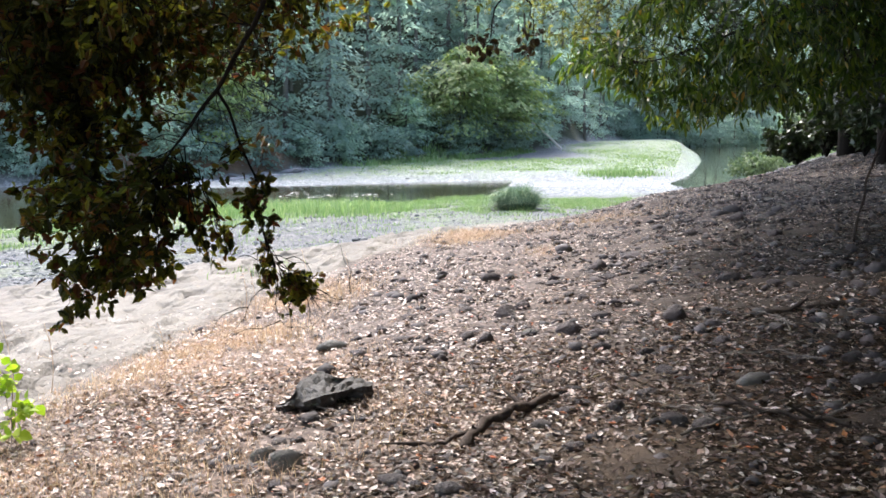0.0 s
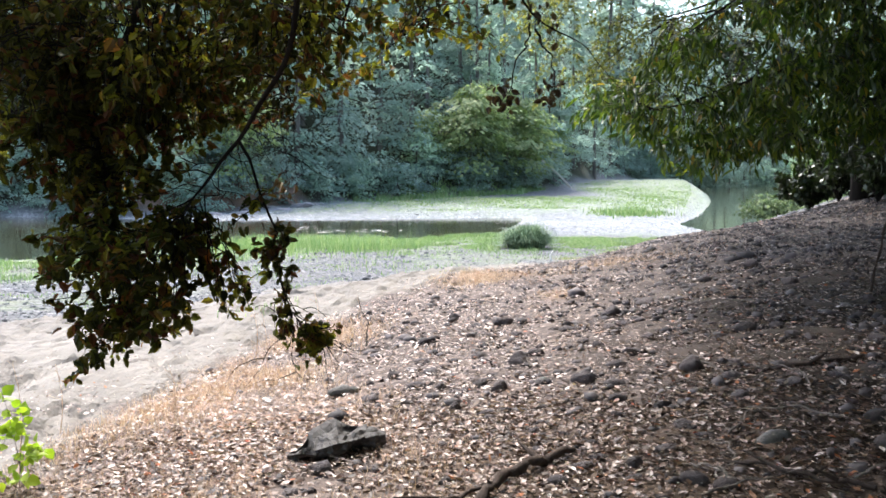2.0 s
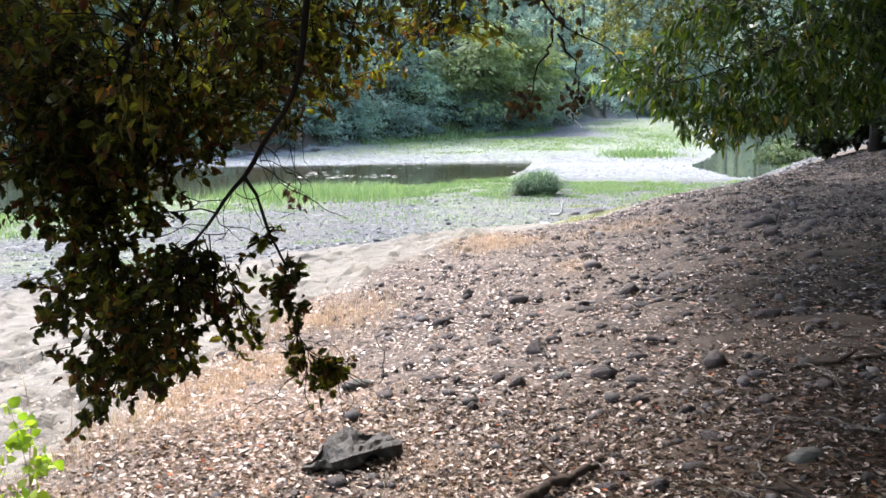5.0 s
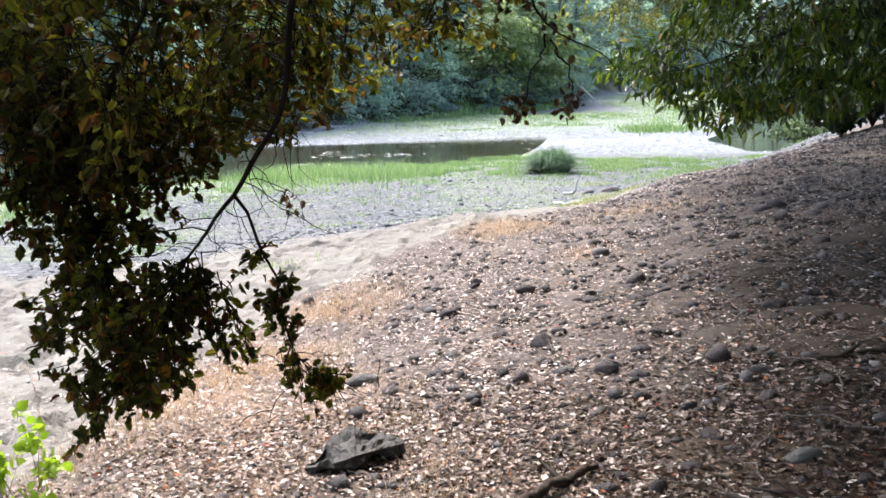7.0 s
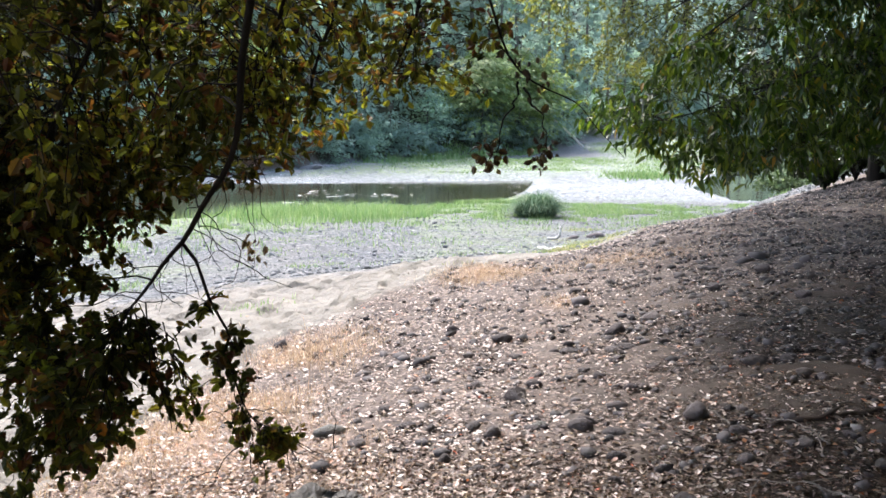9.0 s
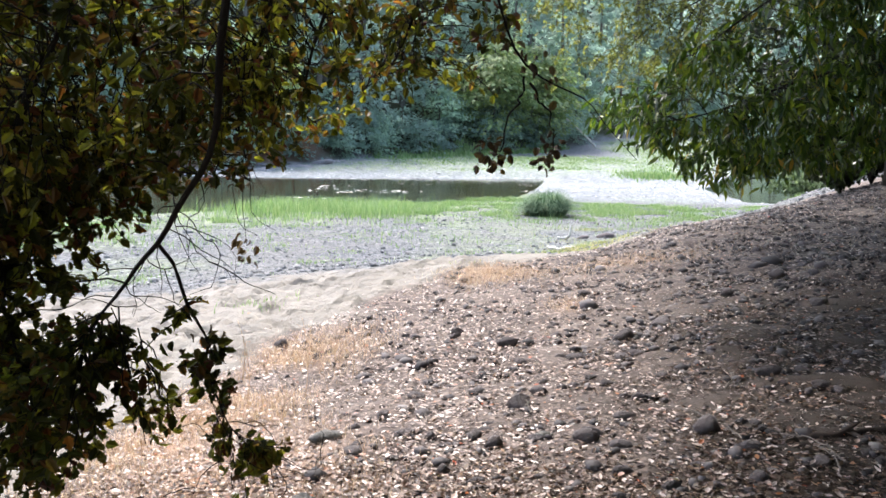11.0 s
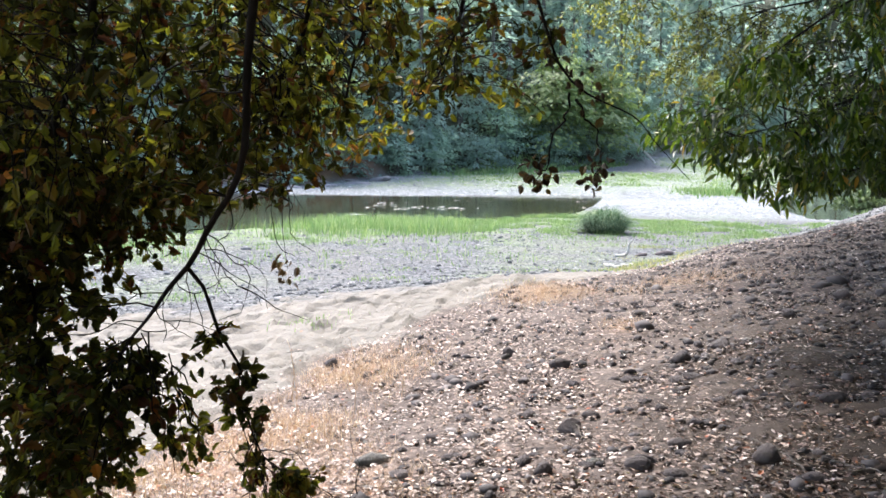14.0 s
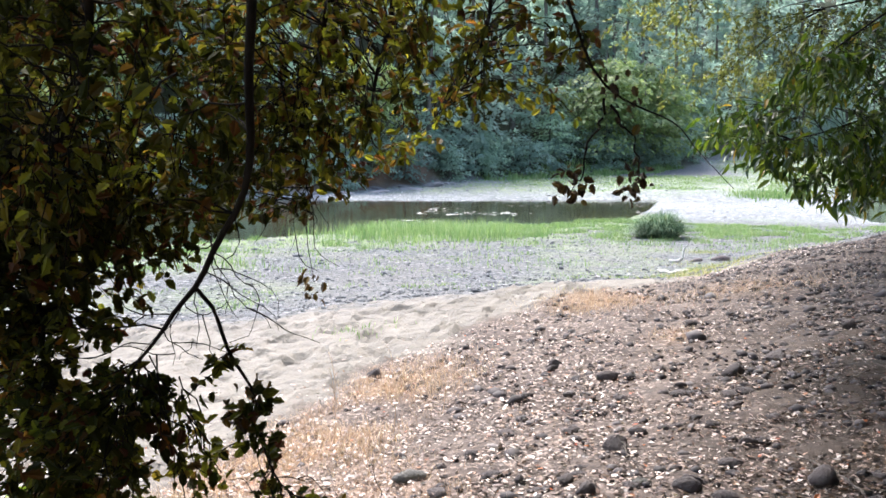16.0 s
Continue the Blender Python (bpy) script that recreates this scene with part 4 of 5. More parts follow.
def bank_tree(at, tall, boughs, n, leaf, lo, hi, label, seed_gap, size, keep=None, twin=None):
    """A tree farther along the bank, its boughs spreading over the slope."""
    z0 = float(height(*at))
    tree = thing("bank_tree", label, "tree", "trees on the near bank", at=(*at, z0))
    zs = np.linspace(0, 1, 12)
    spine = np.stack([-0.10 * tall * zs**2, -0.04 * tall * zs, -0.2 + tall * zs], -1)
    wood = [tube(spine, 0.020 * tall * (1 - 0.75 * zs) + 0.02, 9)]
    lines = []
    for u, dx, dy, dz in boughs:
        b = spine[int(u * 11)]
        v = smooth_line([b, b + np.array([dx * 0.4, dy * 0.4, dz + 0.5]), b + np.array([dx * 0.8, dy * 0.8, dz * 0.8]), b + np.array([dx, dy, dz * 0.3])], 16)
        lines.append(v)
    t = box(n, *[(a - c, b - c) for a, b, c in zip(lo, hi, (*at, z0))])
    g = soft_noise(t[:, 0], t[:, 2], 0.9, seed_gap) + 0.5 * soft_noise(t[:, 1], t[:, 2], 0.5, seed_gap + 1)
    t = t[g > -0.15]
    if keep:
        t = t[keep(t + np.array([*at, z0]))]
    # sprays of leaves about the tips of thin side branches
    tips = t[:70]
    t = tips[rng.integers(0, len(tips), len(t))] + rng.normal(0, 1, (len(t), 3)) * np.array([0.34, 0.34, 0.15])
    shoots = []
    for tip in tips:
        pts = np.concatenate(lines + [spine])
        b = pts[np.argmin(np.linalg.norm((pts - tip) * np.array([0.5, 0.5, 1.0]), axis=1))]
        shoots.append(smooth_line([b, b + 0.5 * (tip - b) + np.array([0, 0, 0.12]), tip], 12))
    w, P, D = twigs_to(t, [v[5:] for v in shoots], size, 14, 0.5, thin=0.0035, droop=0.05)
    w += [tube(v, np.linspace(0.007, 0.002, 12), 4) for v in shoots]
    stem = part("trunk", mesh_of("trunk", *join(wood), BARK), tree)
    if twin:
        second = spine * np.array([-1.3, 1, 0.9]) + np.array([*twin, 0])
        part("trunk", mesh_of("trunk", *tube(second, 0.016 * tall * (1 - 0.75 * zs) + 0.02, 9), BARK), tree)
    for v in lines:
        part("limb", mesh_of("limb", *tube(v, np.linspace(0.035, 0.008, 16), 5), BARK), stem)
    tagged(part("twig_work", mesh_of("twig_work", *join(w), BARK), tree), kind="stuff")
    foliage("crown", P, D, BROAD, rng.uniform(0.7, 1.3, len(P)) * size, leaf, tree)


bank_tree((6.6, 13.6), 6.0, [(0.5, -3.5, -1.0, 0.3), (0.6, -4.5, -1.5, 0.5), (0.75, -5.0, -1.6, 0.4), (0.8, -2.5, 0.8, 0.6), (0.45, -2.0, -1.8, 0.2)], 1500, YELLOW_LEAF,
          (0.7, 10.2, 0.55), (6.6, 13.5, 4.2), "slender tree with pale yellow-green leaves over the slope", 81, 0.055)
bank_tree((7.5, 17.0), 7.5, [(0.35, -3.0, -0.5, 0.1), (0.5, -3.8, 0.5, 0.3), (0.7, -4.0, -0.5, 0.5), (0.4, 1.5, -1, 0.4), (0.3, -1.8, -1.5, 0.0)], 800, SHADED_EVERGREEN,
          (5.0, 15.6, 0.0), (10.6, 19.6, 5.2), "dark leaning two-stemmed tree at the crest of the slope", 91, 0.14, None, (0.34, 0.2))
bank_tree((7.4, 10.4), 6.5, [(0.35, -1.8, -0.8, 0.2), (0.5, -2.5, -1.0, 0.5), (0.7, -2.5, 0.6, 0.5), (0.4, 0.8, 1.0, 0.4)], 1000, SHADED_EVERGREEN,
          (3.6, 8.6, -0.5), (8.6, 12.2, 4.8), "dense evergreen tree shading the upper bank, shade put into its leaf colour", 95, 0.13, lambda p: p[:, 2] > 0.35 - 0.7 * np.clip(p[:, 0] - 3.9, 0, 1.2))


def bank_shrub(x, y, tall, wide, leaf=SHRUB_LEAF, label="loose grey-green shrub beside the channel", most=70):
    """A loose pale shrub beyond the crest of the slope."""
    z0 = float(height(x, y))
    tree = thing("bank_shrub", label, "shrub", "shrubs beside the channel", at=(x, y, z0))
    wood, P, D = [], [], []
    for _ in range(26):
        a, r = rng.uniform(0, 6.28), wide * np.sqrt(rng.random())
        top = np.array([r * np.cos(a), r * np.sin(a), tall * rng.uniform(0.35, 1.0) * (1 - 0.35 * r / wide)])
        s = np.linspace(0, 1, 7)[:, None]
        p = top * s + np.array([0, 0, 0.25 * tall]) * np.sin(np.pi * s) * 0.6 + rng.normal(0, 0.02, (7, 3)) * s
        wood.append(tube(p, 0.012 * (1 - 0.8 * s[:, 0]) + 0.001, 4))
        k = most
        q = 1 - rng.random(k) ** 1.3 * 0.8
        P.append(np.stack([np.interp(q, s[:, 0], p[:, i]) for i in range(3)], -1) + rng.normal(0, 0.07 * wide, (k, 3)))
        D.append(rng.normal(0, 0.8, (k, 3)) + np.array([0, 0, -0.2]))
    part("stem", mesh_of("stem", *join(wood), BARK), tree)
    P, D = np.concatenate(P), np.concatenate(D)
    P[:, 2] = np.maximum(P[:, 2], 0.02)
    foliage("crown", P, D, SIMPLE, rng.uniform(0.07, 0.15, len(P)), leaf, tree)


for x, y, tall, wide in ((9.0, 26.0, 0.7, 0.9), (10.2, 26.0, 1.5, 1.0), (11.4, 27.5, 2.1, 1.2), (11.0, 30.5, 1.2, 1.3), (12.8, 30.0, 2.6, 1.5), (13.6, 34.0, 2.0, 1.6)):
    bank_shrub(x, y, tall, wide)
for x, y, tall, wide in ((6.9, 17.8, 1.1, 0.6), (7.8, 18.6, 1.7, 1.0), (8.9, 19.5, 2.2, 1.2), (7.3, 15.8, 1.5, 0.8), (8.4, 16.6, 2.2, 1.1)):
    bank_shrub(x, y, tall, wide, SHADED_EVERGREEN, "dense green shrub under the trees at the crest, shade put into its leaf colour", 130)


# ---- stones ----
def hewn(bm, seed, cuts):
    """Flatten a ball to broken planes."""
    r = random.Random(seed)
    for _ in range(cuts):
        n = Vector((r.gauss(0, 1), r.gauss(0, 1), r.gauss(0.15, 0.8))).normalized()
        d = r.uniform(0.30, 0.44)
        for v in bm.verts:
            over = v.co.dot(n) - d
            if over > 0:
                v.co -= n * over * 0.94


def stone_mesh(seed, squash, angular=0.0, detail=2):
    """A water-worn stone about 1 across, its lower part sunk at z 0."""
    bm = bmesh.new()
    bmesh.ops.create_icosphere(bm, subdivisions=detail, radius=0.5)
    for v in bm.verts:
        d = v.co.normalized()
        k = 1 + 0.28 * noise.noise(d * 1.1 + Vector((seed * 7.3, seed, 0))) + 0.20 * noise.noise(d * 2.7 + Vector((0, seed * 3.1, 5)))
        v.co = d * 0.5 * k
    hewn(bm, seed, 13 if angular else 11)
    for v in bm.verts:
        v.co.z *= squash
    lo = min(v.co.z for v in bm.verts)
    for v in bm.verts:
        v.co.z -= lo * 0.62
    me = bpy.data.meshes.new("stone")
    bm.to_mesh(me)
    bm.free()
    me.polygons.foreach_set("use_smooth", [not angular] * len(me.polygons))
    return me


ROUND = [stone_mesh(s, q) for s, q in ((1, 0.62), (2, 0.5), (3, 0.72), (4, 0.42), (5, 0.58), (6, 0.8))]
for me in ROUND:
    me.materials.append(STONE)
SHARP = [stone_mesh(s, 0.6, 0.5, 3) for s in (11, 12, 13)]
for me in SHARP:
    me.materials.append(STONE)


def lay_stone(x, y, width, me, stretch=1.0, turn=None, label="grey water-worn stone half sunk among fallen leaves", name="stone"):
    ob = new(name, me)
    ob.location = (x, y, float(height(x, y)) - 0.07 * width)
    ob.rotation_euler = (rng.normal(0, 0.12), rng.normal(0, 0.12), rng.uniform(0, 6.28) if turn is None else turn)
    ob.scale = (width, width * stretch, width * rng.uniform(0.6, 0.95))
    return tagged(ob, label, "stone", "stones on the bank")


def boulder():
    """The dark split rock: a tilted slab, its broken front undercut."""
    rim = [(-0.22, -0.05, 0.03), (-0.12, -0.10, 0.06), (-0.03, -0.08, 0.085), (0.02, -0.075, 0.105), (0.12, -0.03, 0.12), (0.225, 0.03, 0.125),
           (0.20, 0.09, 0.14), (0.09, 0.12, 0.155), (-0.02, 0.14, 0.165), (-0.11, 0.08, 0.13)]
    bm = bmesh.new()
    rings = []
    for scale, drop, back in ((1.0, 0.0, 0.0), (0.97, 0.035, 0.012), (0.74, 0.060, 0.075), (0.72, 0.30, 0.095)):
        rings.append([bm.verts.new((x * scale, y * scale + back * (y < 0.1), max(-0.07, z - drop))) for x, y, z in rim])
    bm.faces.new(rings[0])
    for hi, lo in zip(rings, rings[1:]):
        for k in range(len(rim)):
            bm.faces.new((hi[k - 1], lo[k - 1], lo[k], hi[k]))
    bmesh.ops.triangulate(bm, faces=bm.faces[:])
    bmesh.ops.subdivide_edges(bm, edges=bm.edges[:], cuts=6, use_grid_fill=True)
    bmesh.ops.triangulate(bm, faces=bm.faces[:])
    bm.normal_update()
    for v in bm.verts:
        d = v.co * 9
        n = noise.noise(d * 0.8 + Vector((3, 1, 4))) * 0.034 + noise.noise(d * 2.1) * 0.026 - abs(noise.noise(d * 4.2)) * 0.020
        chip = noise.voronoi(d * 1.7)[0][0]
        v.co += v.normal * (n + 0.026 * (chip - 0.35) + 0.006 * noise.noise(d * 5.3) + 0.004 * noise.noise(d * 11))
    bmesh.ops.recalc_face_normals(bm, faces=bm.faces[:])
    me = bpy.data.meshes.new("boulder")
    bm.to_mesh(me)
    bm.free()
    me.polygons.foreach_set("use_smooth", [False] * len(me.polygons))
    me.materials.append(DARK_STONE)
    ob = new("boulder", me)
    ob.location = (-0.60, 3.98, float(height(-0.60, 3.98)) - 0.01)
    ob.rotation_euler, ob.scale = (-0.03, 0.02, 0.05), (1.0, 1.0, 0.85)
    tagged(ob, "dark angular rock with broken ledges lying on the leaves", "rock")


boulder()
# stones that stand out on the bank: place and width
BY_BOULDER = [(-0.62, 3.77, 0.13), (-0.84, 3.18, 0.095), (-0.76, 3.20, 0.07), (-0.42, 3.72, 0.075), (-0.33, 3.77, 0.075), (-0.21, 3.49, 0.06),
              (-0.08, 3.46, 0.058), (-0.21, 2.87, 0.13), (-0.15, 3.03, 0.07), (-0.20, 3.07, 0.065), (-0.01, 2.71, 0.12), (-0.12, 2.80, 0.06), (-0.82, 5.60, 0.075),
              (-0.51, 4.97, 0.12), (-0.31, 4.86, 0.095), (-0.59, 5.70, 0.06), (-0.55, 5.34, 0.09), (-0.06, 2.95, 0.05), (-0.01, 3.06, 0.075), (-0.45, 4.72, 0.045), (-0.52, 3.62, 0.05), (-1.45, 7.70, 0.14)]
MID_BANK = [(-0.03, 4.62, 0.08), (0.12, 4.48, 0.095), (0.22, 4.05, 0.04), (0.33, 4.02, 0.07), (0.31, 3.77, 0.07), (0.47, 3.43, 0.105), (0.55, 3.54, 0.085), (0.36, 3.29, 0.08),
            (0.44, 3.00, 0.095), (0.53, 3.08, 0.085), (0.79, 4.40, 0.105), (0.74, 4.13, 0.075), (0.46, 3.91, 0.08), (0.56, 3.73, 0.06), (0.23, 4.46, 0.07), (0.69, 4.90, 0.14),
            (0.65, 5.13, 0.07), (0.84, 4.75, 0.11), (0.92, 5.18, 0.12), (0.93, 5.06, 0.085), (0.43, 4.96, 0.10), (0.18, 5.12, 0.085), (0.22, 4.90, 0.11), (-0.26, 5.19, 0.135), (-0.03, 4.96, 0.085),
            (0.11, 5.86, 0.065), (-0.04, 6.06, 0.07), (0.12, 6.15, 0.065)]
UPPER_BANK = [(0.36, 7.06, 0.155), (0.74, 7.24, 0.095), (1.11, 7.45, 0.06), (1.53, 7.31, 0.18), (1.70, 7.27, 0.095), (2.24, 8.13, 0.13), (2.41, 7.75, 0.085), (2.42, 9.25, 0.10), (2.86, 8.75, 0.17),
              (2.12, 8.62, 0.10), (1.21, 6.95, 0.17), (1.68, 7.53, 0.07), (0.71, 6.58, 0.085), (0.82, 6.55, 0.135), (0.93, 6.55, 0.075), (0.83, 6.73, 0.09), (1.08, 6.21, 0.13), (1.45, 6.46, 0.095),
              (1.20, 6.49, 0.145), (0.10, 6.67, 0.075), (0.21, 6.00, 0.07), (0.40, 7.43, 0.085), (0.43, 6.51, 0.11), (0.51, 5.77, 0.11), (1.38, 10.27, 0.125), (1.13, 8.87, 0.14), (0.85, 5.98, 0.09), (0.73, 5.86, 0.075)]
IN_SHADE = [(1.26, 5.88, 0.095), (1.12, 5.50, 0.105), (0.98, 5.55, 0.08), (0.97, 5.40, 0.06), (1.83, 5.66, 0.145), (1.77, 6.01, 0.065), (1.81, 5.91, 0.08), (1.14, 5.03, 0.075),
            (1.44, 5.12, 0.07), (0.98, 3.82, 0.125), (1.28, 3.32, 0.07), (0.82, 3.54, 0.12), (0.83, 3.08, 0.11), (0.92, 3.00, 0.10), (0.68, 2.98, 0.052), (1.12, 4.42, 0.08), (1.25, 4.07, 0.065),
            (0.96, 4.18, 0.09), (1.71, 5.98, 0.07), (1.64, 3.27, 0.145), (1.70, 3.58, 0.11), (0.55, 5.98, 0.065), (0.65, 5.83, 0.075)]
for x, y, w in BY_BOULDER + MID_BANK + UPPER_BANK + IN_SHADE:
    lay_stone(x, y, 1.1 * w, ROUND[rng.integers(0, 6)], rng.uniform(0.65, 1.0), rng.uniform(-0.5, 0.5))
PALE = [ROUND[k].copy() for k in (2, 3)]
for me in PALE:
    me.materials.clear()
    me.materials.append(PALE_STONE)
for x, y, w, k in ((-0.63, 3.16, 0.15, 0), (-0.73, 3.27, 0.115, 0), (-0.70, 5.20, 0.23, 1), (1.24, 3.47, 0.19, 1), (0.47, 4.99, 0.11, 1)):
    lay_stone(x, y, w, PALE[k], 0.72, 0.15, "smooth pale grey river stone among fallen leaves").scale.z = 1.05 * w
square = lay_stone(0.37, 5.49, 0.17, SHARP[0], 0.8, 0.3, "squarish grey-brown stone standing among fallen leaves")
square.scale.z = 0.20
round_dark = lay_stone(1.27, 4.83, 0.16, ROUND[5], 0.9, 0.2, "dark rounded stone standing among fallen leaves")
round_dark.scale.z = 0.16
lay_stone(-0.02, 7.6, 0.14, SHARP[1], 0.5, 0.1, "flat dark slab of stone on the litter")
lay_stone(0.71, 4.95, 0.18, SHARP[2], 0.5, 0.2, "flat dark slab of stone on the litter")
lay_stone(1.03, 3.66, 0.15, ROUND[3], 0.7, 0.2, "flat grey stone in the shade")
for x, y, w in ((2.27, 8.27, 0.13), (2.76, 7.46, 0.19), (1.84, 12.8, 0.2), (2.4, 10.8, 0.14), (3.1, 10.2, 0.16)):
    lay_stone(x, y, w, ROUND[rng.integers(0, 6)], 0.8)


def scattered_stones():
    n, made = 0, []
    while n < 270:
        y = 2.9 + 9.5 * rng.random() ** 1.2
        x = rng.uniform(-0.45 * y, 0.56 * y)
        dense = 0.35 + 0.65 * step(-1.2, 1.2, x) + 0.6 * soft_noise(x, y, 1.2, 51)
        if x < sand_edge(y) + 0.4 or rng.random() > dense or any((x - a) ** 2 + (y - b) ** 2 < (0.55 * (w + c)) ** 2 for a, b, c in made for w in (0.08,)):
            continue
        w = min(0.12, 0.050 * np.exp(rng.normal(0.12, 0.42)))
        made.append((x, y, w))
        lay_stone(x, y, w, ROUND[rng.integers(0, 6)], rng.uniform(0.65, 1.0))
        n += 1


scattered_stones()


def pebbles(name, label, n, x, y, keep, sizes, material, sink=0.25, far=False):
    """Small stones, too many to count, in one mesh."""
    bm = bmesh.new()
    bmesh.ops.create_icosphere(bm, subdivisions=1, radius=0.5)
    v = np.array([tuple(a.co) for a in bm.verts])
    f = np.array([[a.index for a in b.verts] for b in bm.faces])
    bm.free()
    if far:
        v = np.array([(0.5, 0, 0), (0, 0.5, 0), (-0.5, 0, 0), (0, -0.5, 0), (0.08, 0.05, 0.5)])
        f = np.array([(0, 1, 4), (1, 2, 4), (2, 3, 4), (3, 0, 4)])
    v = v * (1 + 0.12 * np.sin(v[:, [1, 2, 0]] * 7 + 1))
    p = np.stack([rng.uniform(*x, n), rng.uniform(*y, n)], -1)
    p = p[keep(p[:, 0], p[:, 1]) > rng.random(n)]
    s = np.exp(rng.normal(np.log(sizes[0]), sizes[1], len(p)))
    z = height(p[:, 0], p[:, 1]) + s * (0.3 - sink)
    size3 = np.stack([s, s * rng.uniform(0.6, 1, len(p)), s * rng.uniform(0.35, 0.75, len(p))], -1)
    ob = new(name, mesh_of(name, *scatter((v, f), np.column_stack([p, z]), rotations(len(p), 0.2), size3), material, smooth=True))
    tagged(ob, label, "stones", kind="stuff")


def litter_at(x, y):
    return step(-0.15, 0.5, x - sand_edge(y))


pebbles("bank_pebbles", "small dark stones scattered through the leaf litter", 30000, (-3, 9), (2.4, 19), lambda x, y: litter_at(x, y) * np.clip(0.35 + 0.5 * soft_noise(x, y, 0.9, 52) + 0.15 * x, 0.05, 1) * (x < 0.6 * y) * (y < 12 + x), (0.034, 0.5), PEBBLE)
pebbles("bank_stones", "dark rounded stones of hand size among the leaves", 8500, (-1.5, 8), (2.6, 17), lambda x, y: litter_at(x, y - 0.3) * np.clip(0.25 + 0.6 * soft_noise(x, y, 1.1, 58) + 0.2 * x, 0.03, 1) * (x < 0.6 * y) * (y < 12 + x), (0.062, 0.35), PEBBLE, 0.35)
pebbles("river_gravel", "loose grey river pebbles on the dry flat", 23000, (-14, 12), (11, 44), lambda x, y: step(-0.6, 0.6, y - line([(-40, 11), (-5.7, 11.6), (-1, 12.9), (0, 13.8), (2, 15), (6, 19), (30, 40)], x)) * (x > -0.5 * y) * (x < 0.45 * y) * (y < pool_near(x) - 0.5) * np.clip(18 / y, 0.2, 1), (0.042, 0.5), GRAVEL)
pebbles("bar_cobbles", "washed pale cobbles on the bar beyond the pool", 14000, (-26, 34), (46, 96), lambda x, y: (in_water(x, y) < 0.3) * (y > 46) * ((y < 80) | (x > 10)) * (x > -0.5 * y) * (x < channel_left(y)) * ((y > 60) | (x > 4)) * 0.9, (0.085, 0.45), BAR_STONE, far=True)


# ---- litter ----
def leaf_sizes(n):
    """Whole leaves and fragments, broad and narrow."""
    s = 0.010 + 0.038 * rng.random(n) ** 1.9
    return np.stack([s * rng.uniform(0.55, 1.15, n), s, s * rng.uniform(0.5, 2.0, n)], -1)


SIMPLE_OVAL = (np.array([(0, 0, 0), (-0.28, 0.5, 0.08), (0.28, 0.5, 0.03), (0, 1, 0.05)]), np.array([(0, 2, 1), (1, 2, 3)]))


def oval_leaf(w, curl):
    """A fallen oval leaf, cupped along its midrib."""
    v = np.array([(0, 0, 0), (-w * 0.85, 0.28, curl), (w * 0.85, 0.28, curl * 0.7), (-w, 0.62, curl * 1.1), (w, 0.62, curl * 0.6), (0, 1, curl * 0.9), (0, 0.5, -0.02)])
    return v, np.array([(0, 6, 1), (0, 2, 6), (1, 6, 3), (2, 4, 6), (3, 6, 5), (6, 4, 5)])


def leaf_litter():
    n = 420000
    y = 2.0 + 14 * rng.random(n) ** 1.45
    x = rng.uniform(-0.62, 0.66, n) * (y + 0.8)
    edge = x - sand_edge(y)
    fall = 0.09 * (edge < 0) * (y < 8) + 0.10 * np.exp(-np.clip(-edge, 0, 9) / 0.5) * (edge < 0) + 0.95 * (edge >= 0)
    patch = 0.78 + 0.35 * straw_at(x, y) + 0.2 * step(1.5, 0.3, x) - 0.10 + 0.18 * step(4.5, 6.0, y) - 0.42 * step(4.6, 3.2, y) * step(-0.8, 0.1, x) * step(1.9, 1.0, x) + 0.25 * step(0.6, 1.6, x - 0.22 * (y - 3.5)) + 0.75 * soft_noise(x, y, 0.7, 55) + 0.30 * soft_noise(x, y, 0.25, 56)
    keep = (rng.random(n) < fall * np.clip(patch, 0.08, 1)) & (y < 12.5 + 0.9 * np.clip(x, 0, 9))
    x, y = x[keep], y[keep]
    z = height(x, y) + rng.uniform(0.003, 0.018, len(x)) + 0.02 * straw_at(x, y) * rng.random(len(x))
    behind = np.stack([rng.uniform(-5, 6, 42000), 2.1 - 7 * rng.random(42000) ** 1.4], -1)
    x, y = np.concatenate([x, behind[:, 0]]), np.concatenate([y, behind[:, 1]])
    z = np.concatenate([z, height(behind[:, 0], behind[:, 1]) + 0.01])
    # old leaves lie everywhere; the extra share on the right paints its shade
    old_shaded = rng.random(len(x)) < 0.30 + 0.20 * step(4.6, 3.0, y) + 0.30 * step(0.15, 1.6, x - 0.22 * (y - 3.5)) * step(10.5, 6.5, y)
    far = y > 4.8
    kinds = ((oval_leaf(0.30, 0.12), ~old_shaded & ~far, LITTER_LEAF, "leaf_litter", "dry tan and pinkish fallen leaves over bare soil"),
             (SIMPLE_OVAL, ~old_shaded & far, LITTER_LEAF, "leaf_litter", "dry tan and pinkish fallen leaves over bare soil"),
             (SIMPLE_OVAL, old_shaded, SHADED_OLD_LEAF, "old_leaf_litter", "older brown fallen leaves, a few red, tree shade put into their dark colour"))
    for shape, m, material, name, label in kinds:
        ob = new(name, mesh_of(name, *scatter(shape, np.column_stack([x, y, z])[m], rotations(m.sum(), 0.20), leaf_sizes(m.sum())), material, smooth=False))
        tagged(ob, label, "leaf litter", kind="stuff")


leaf_litter()


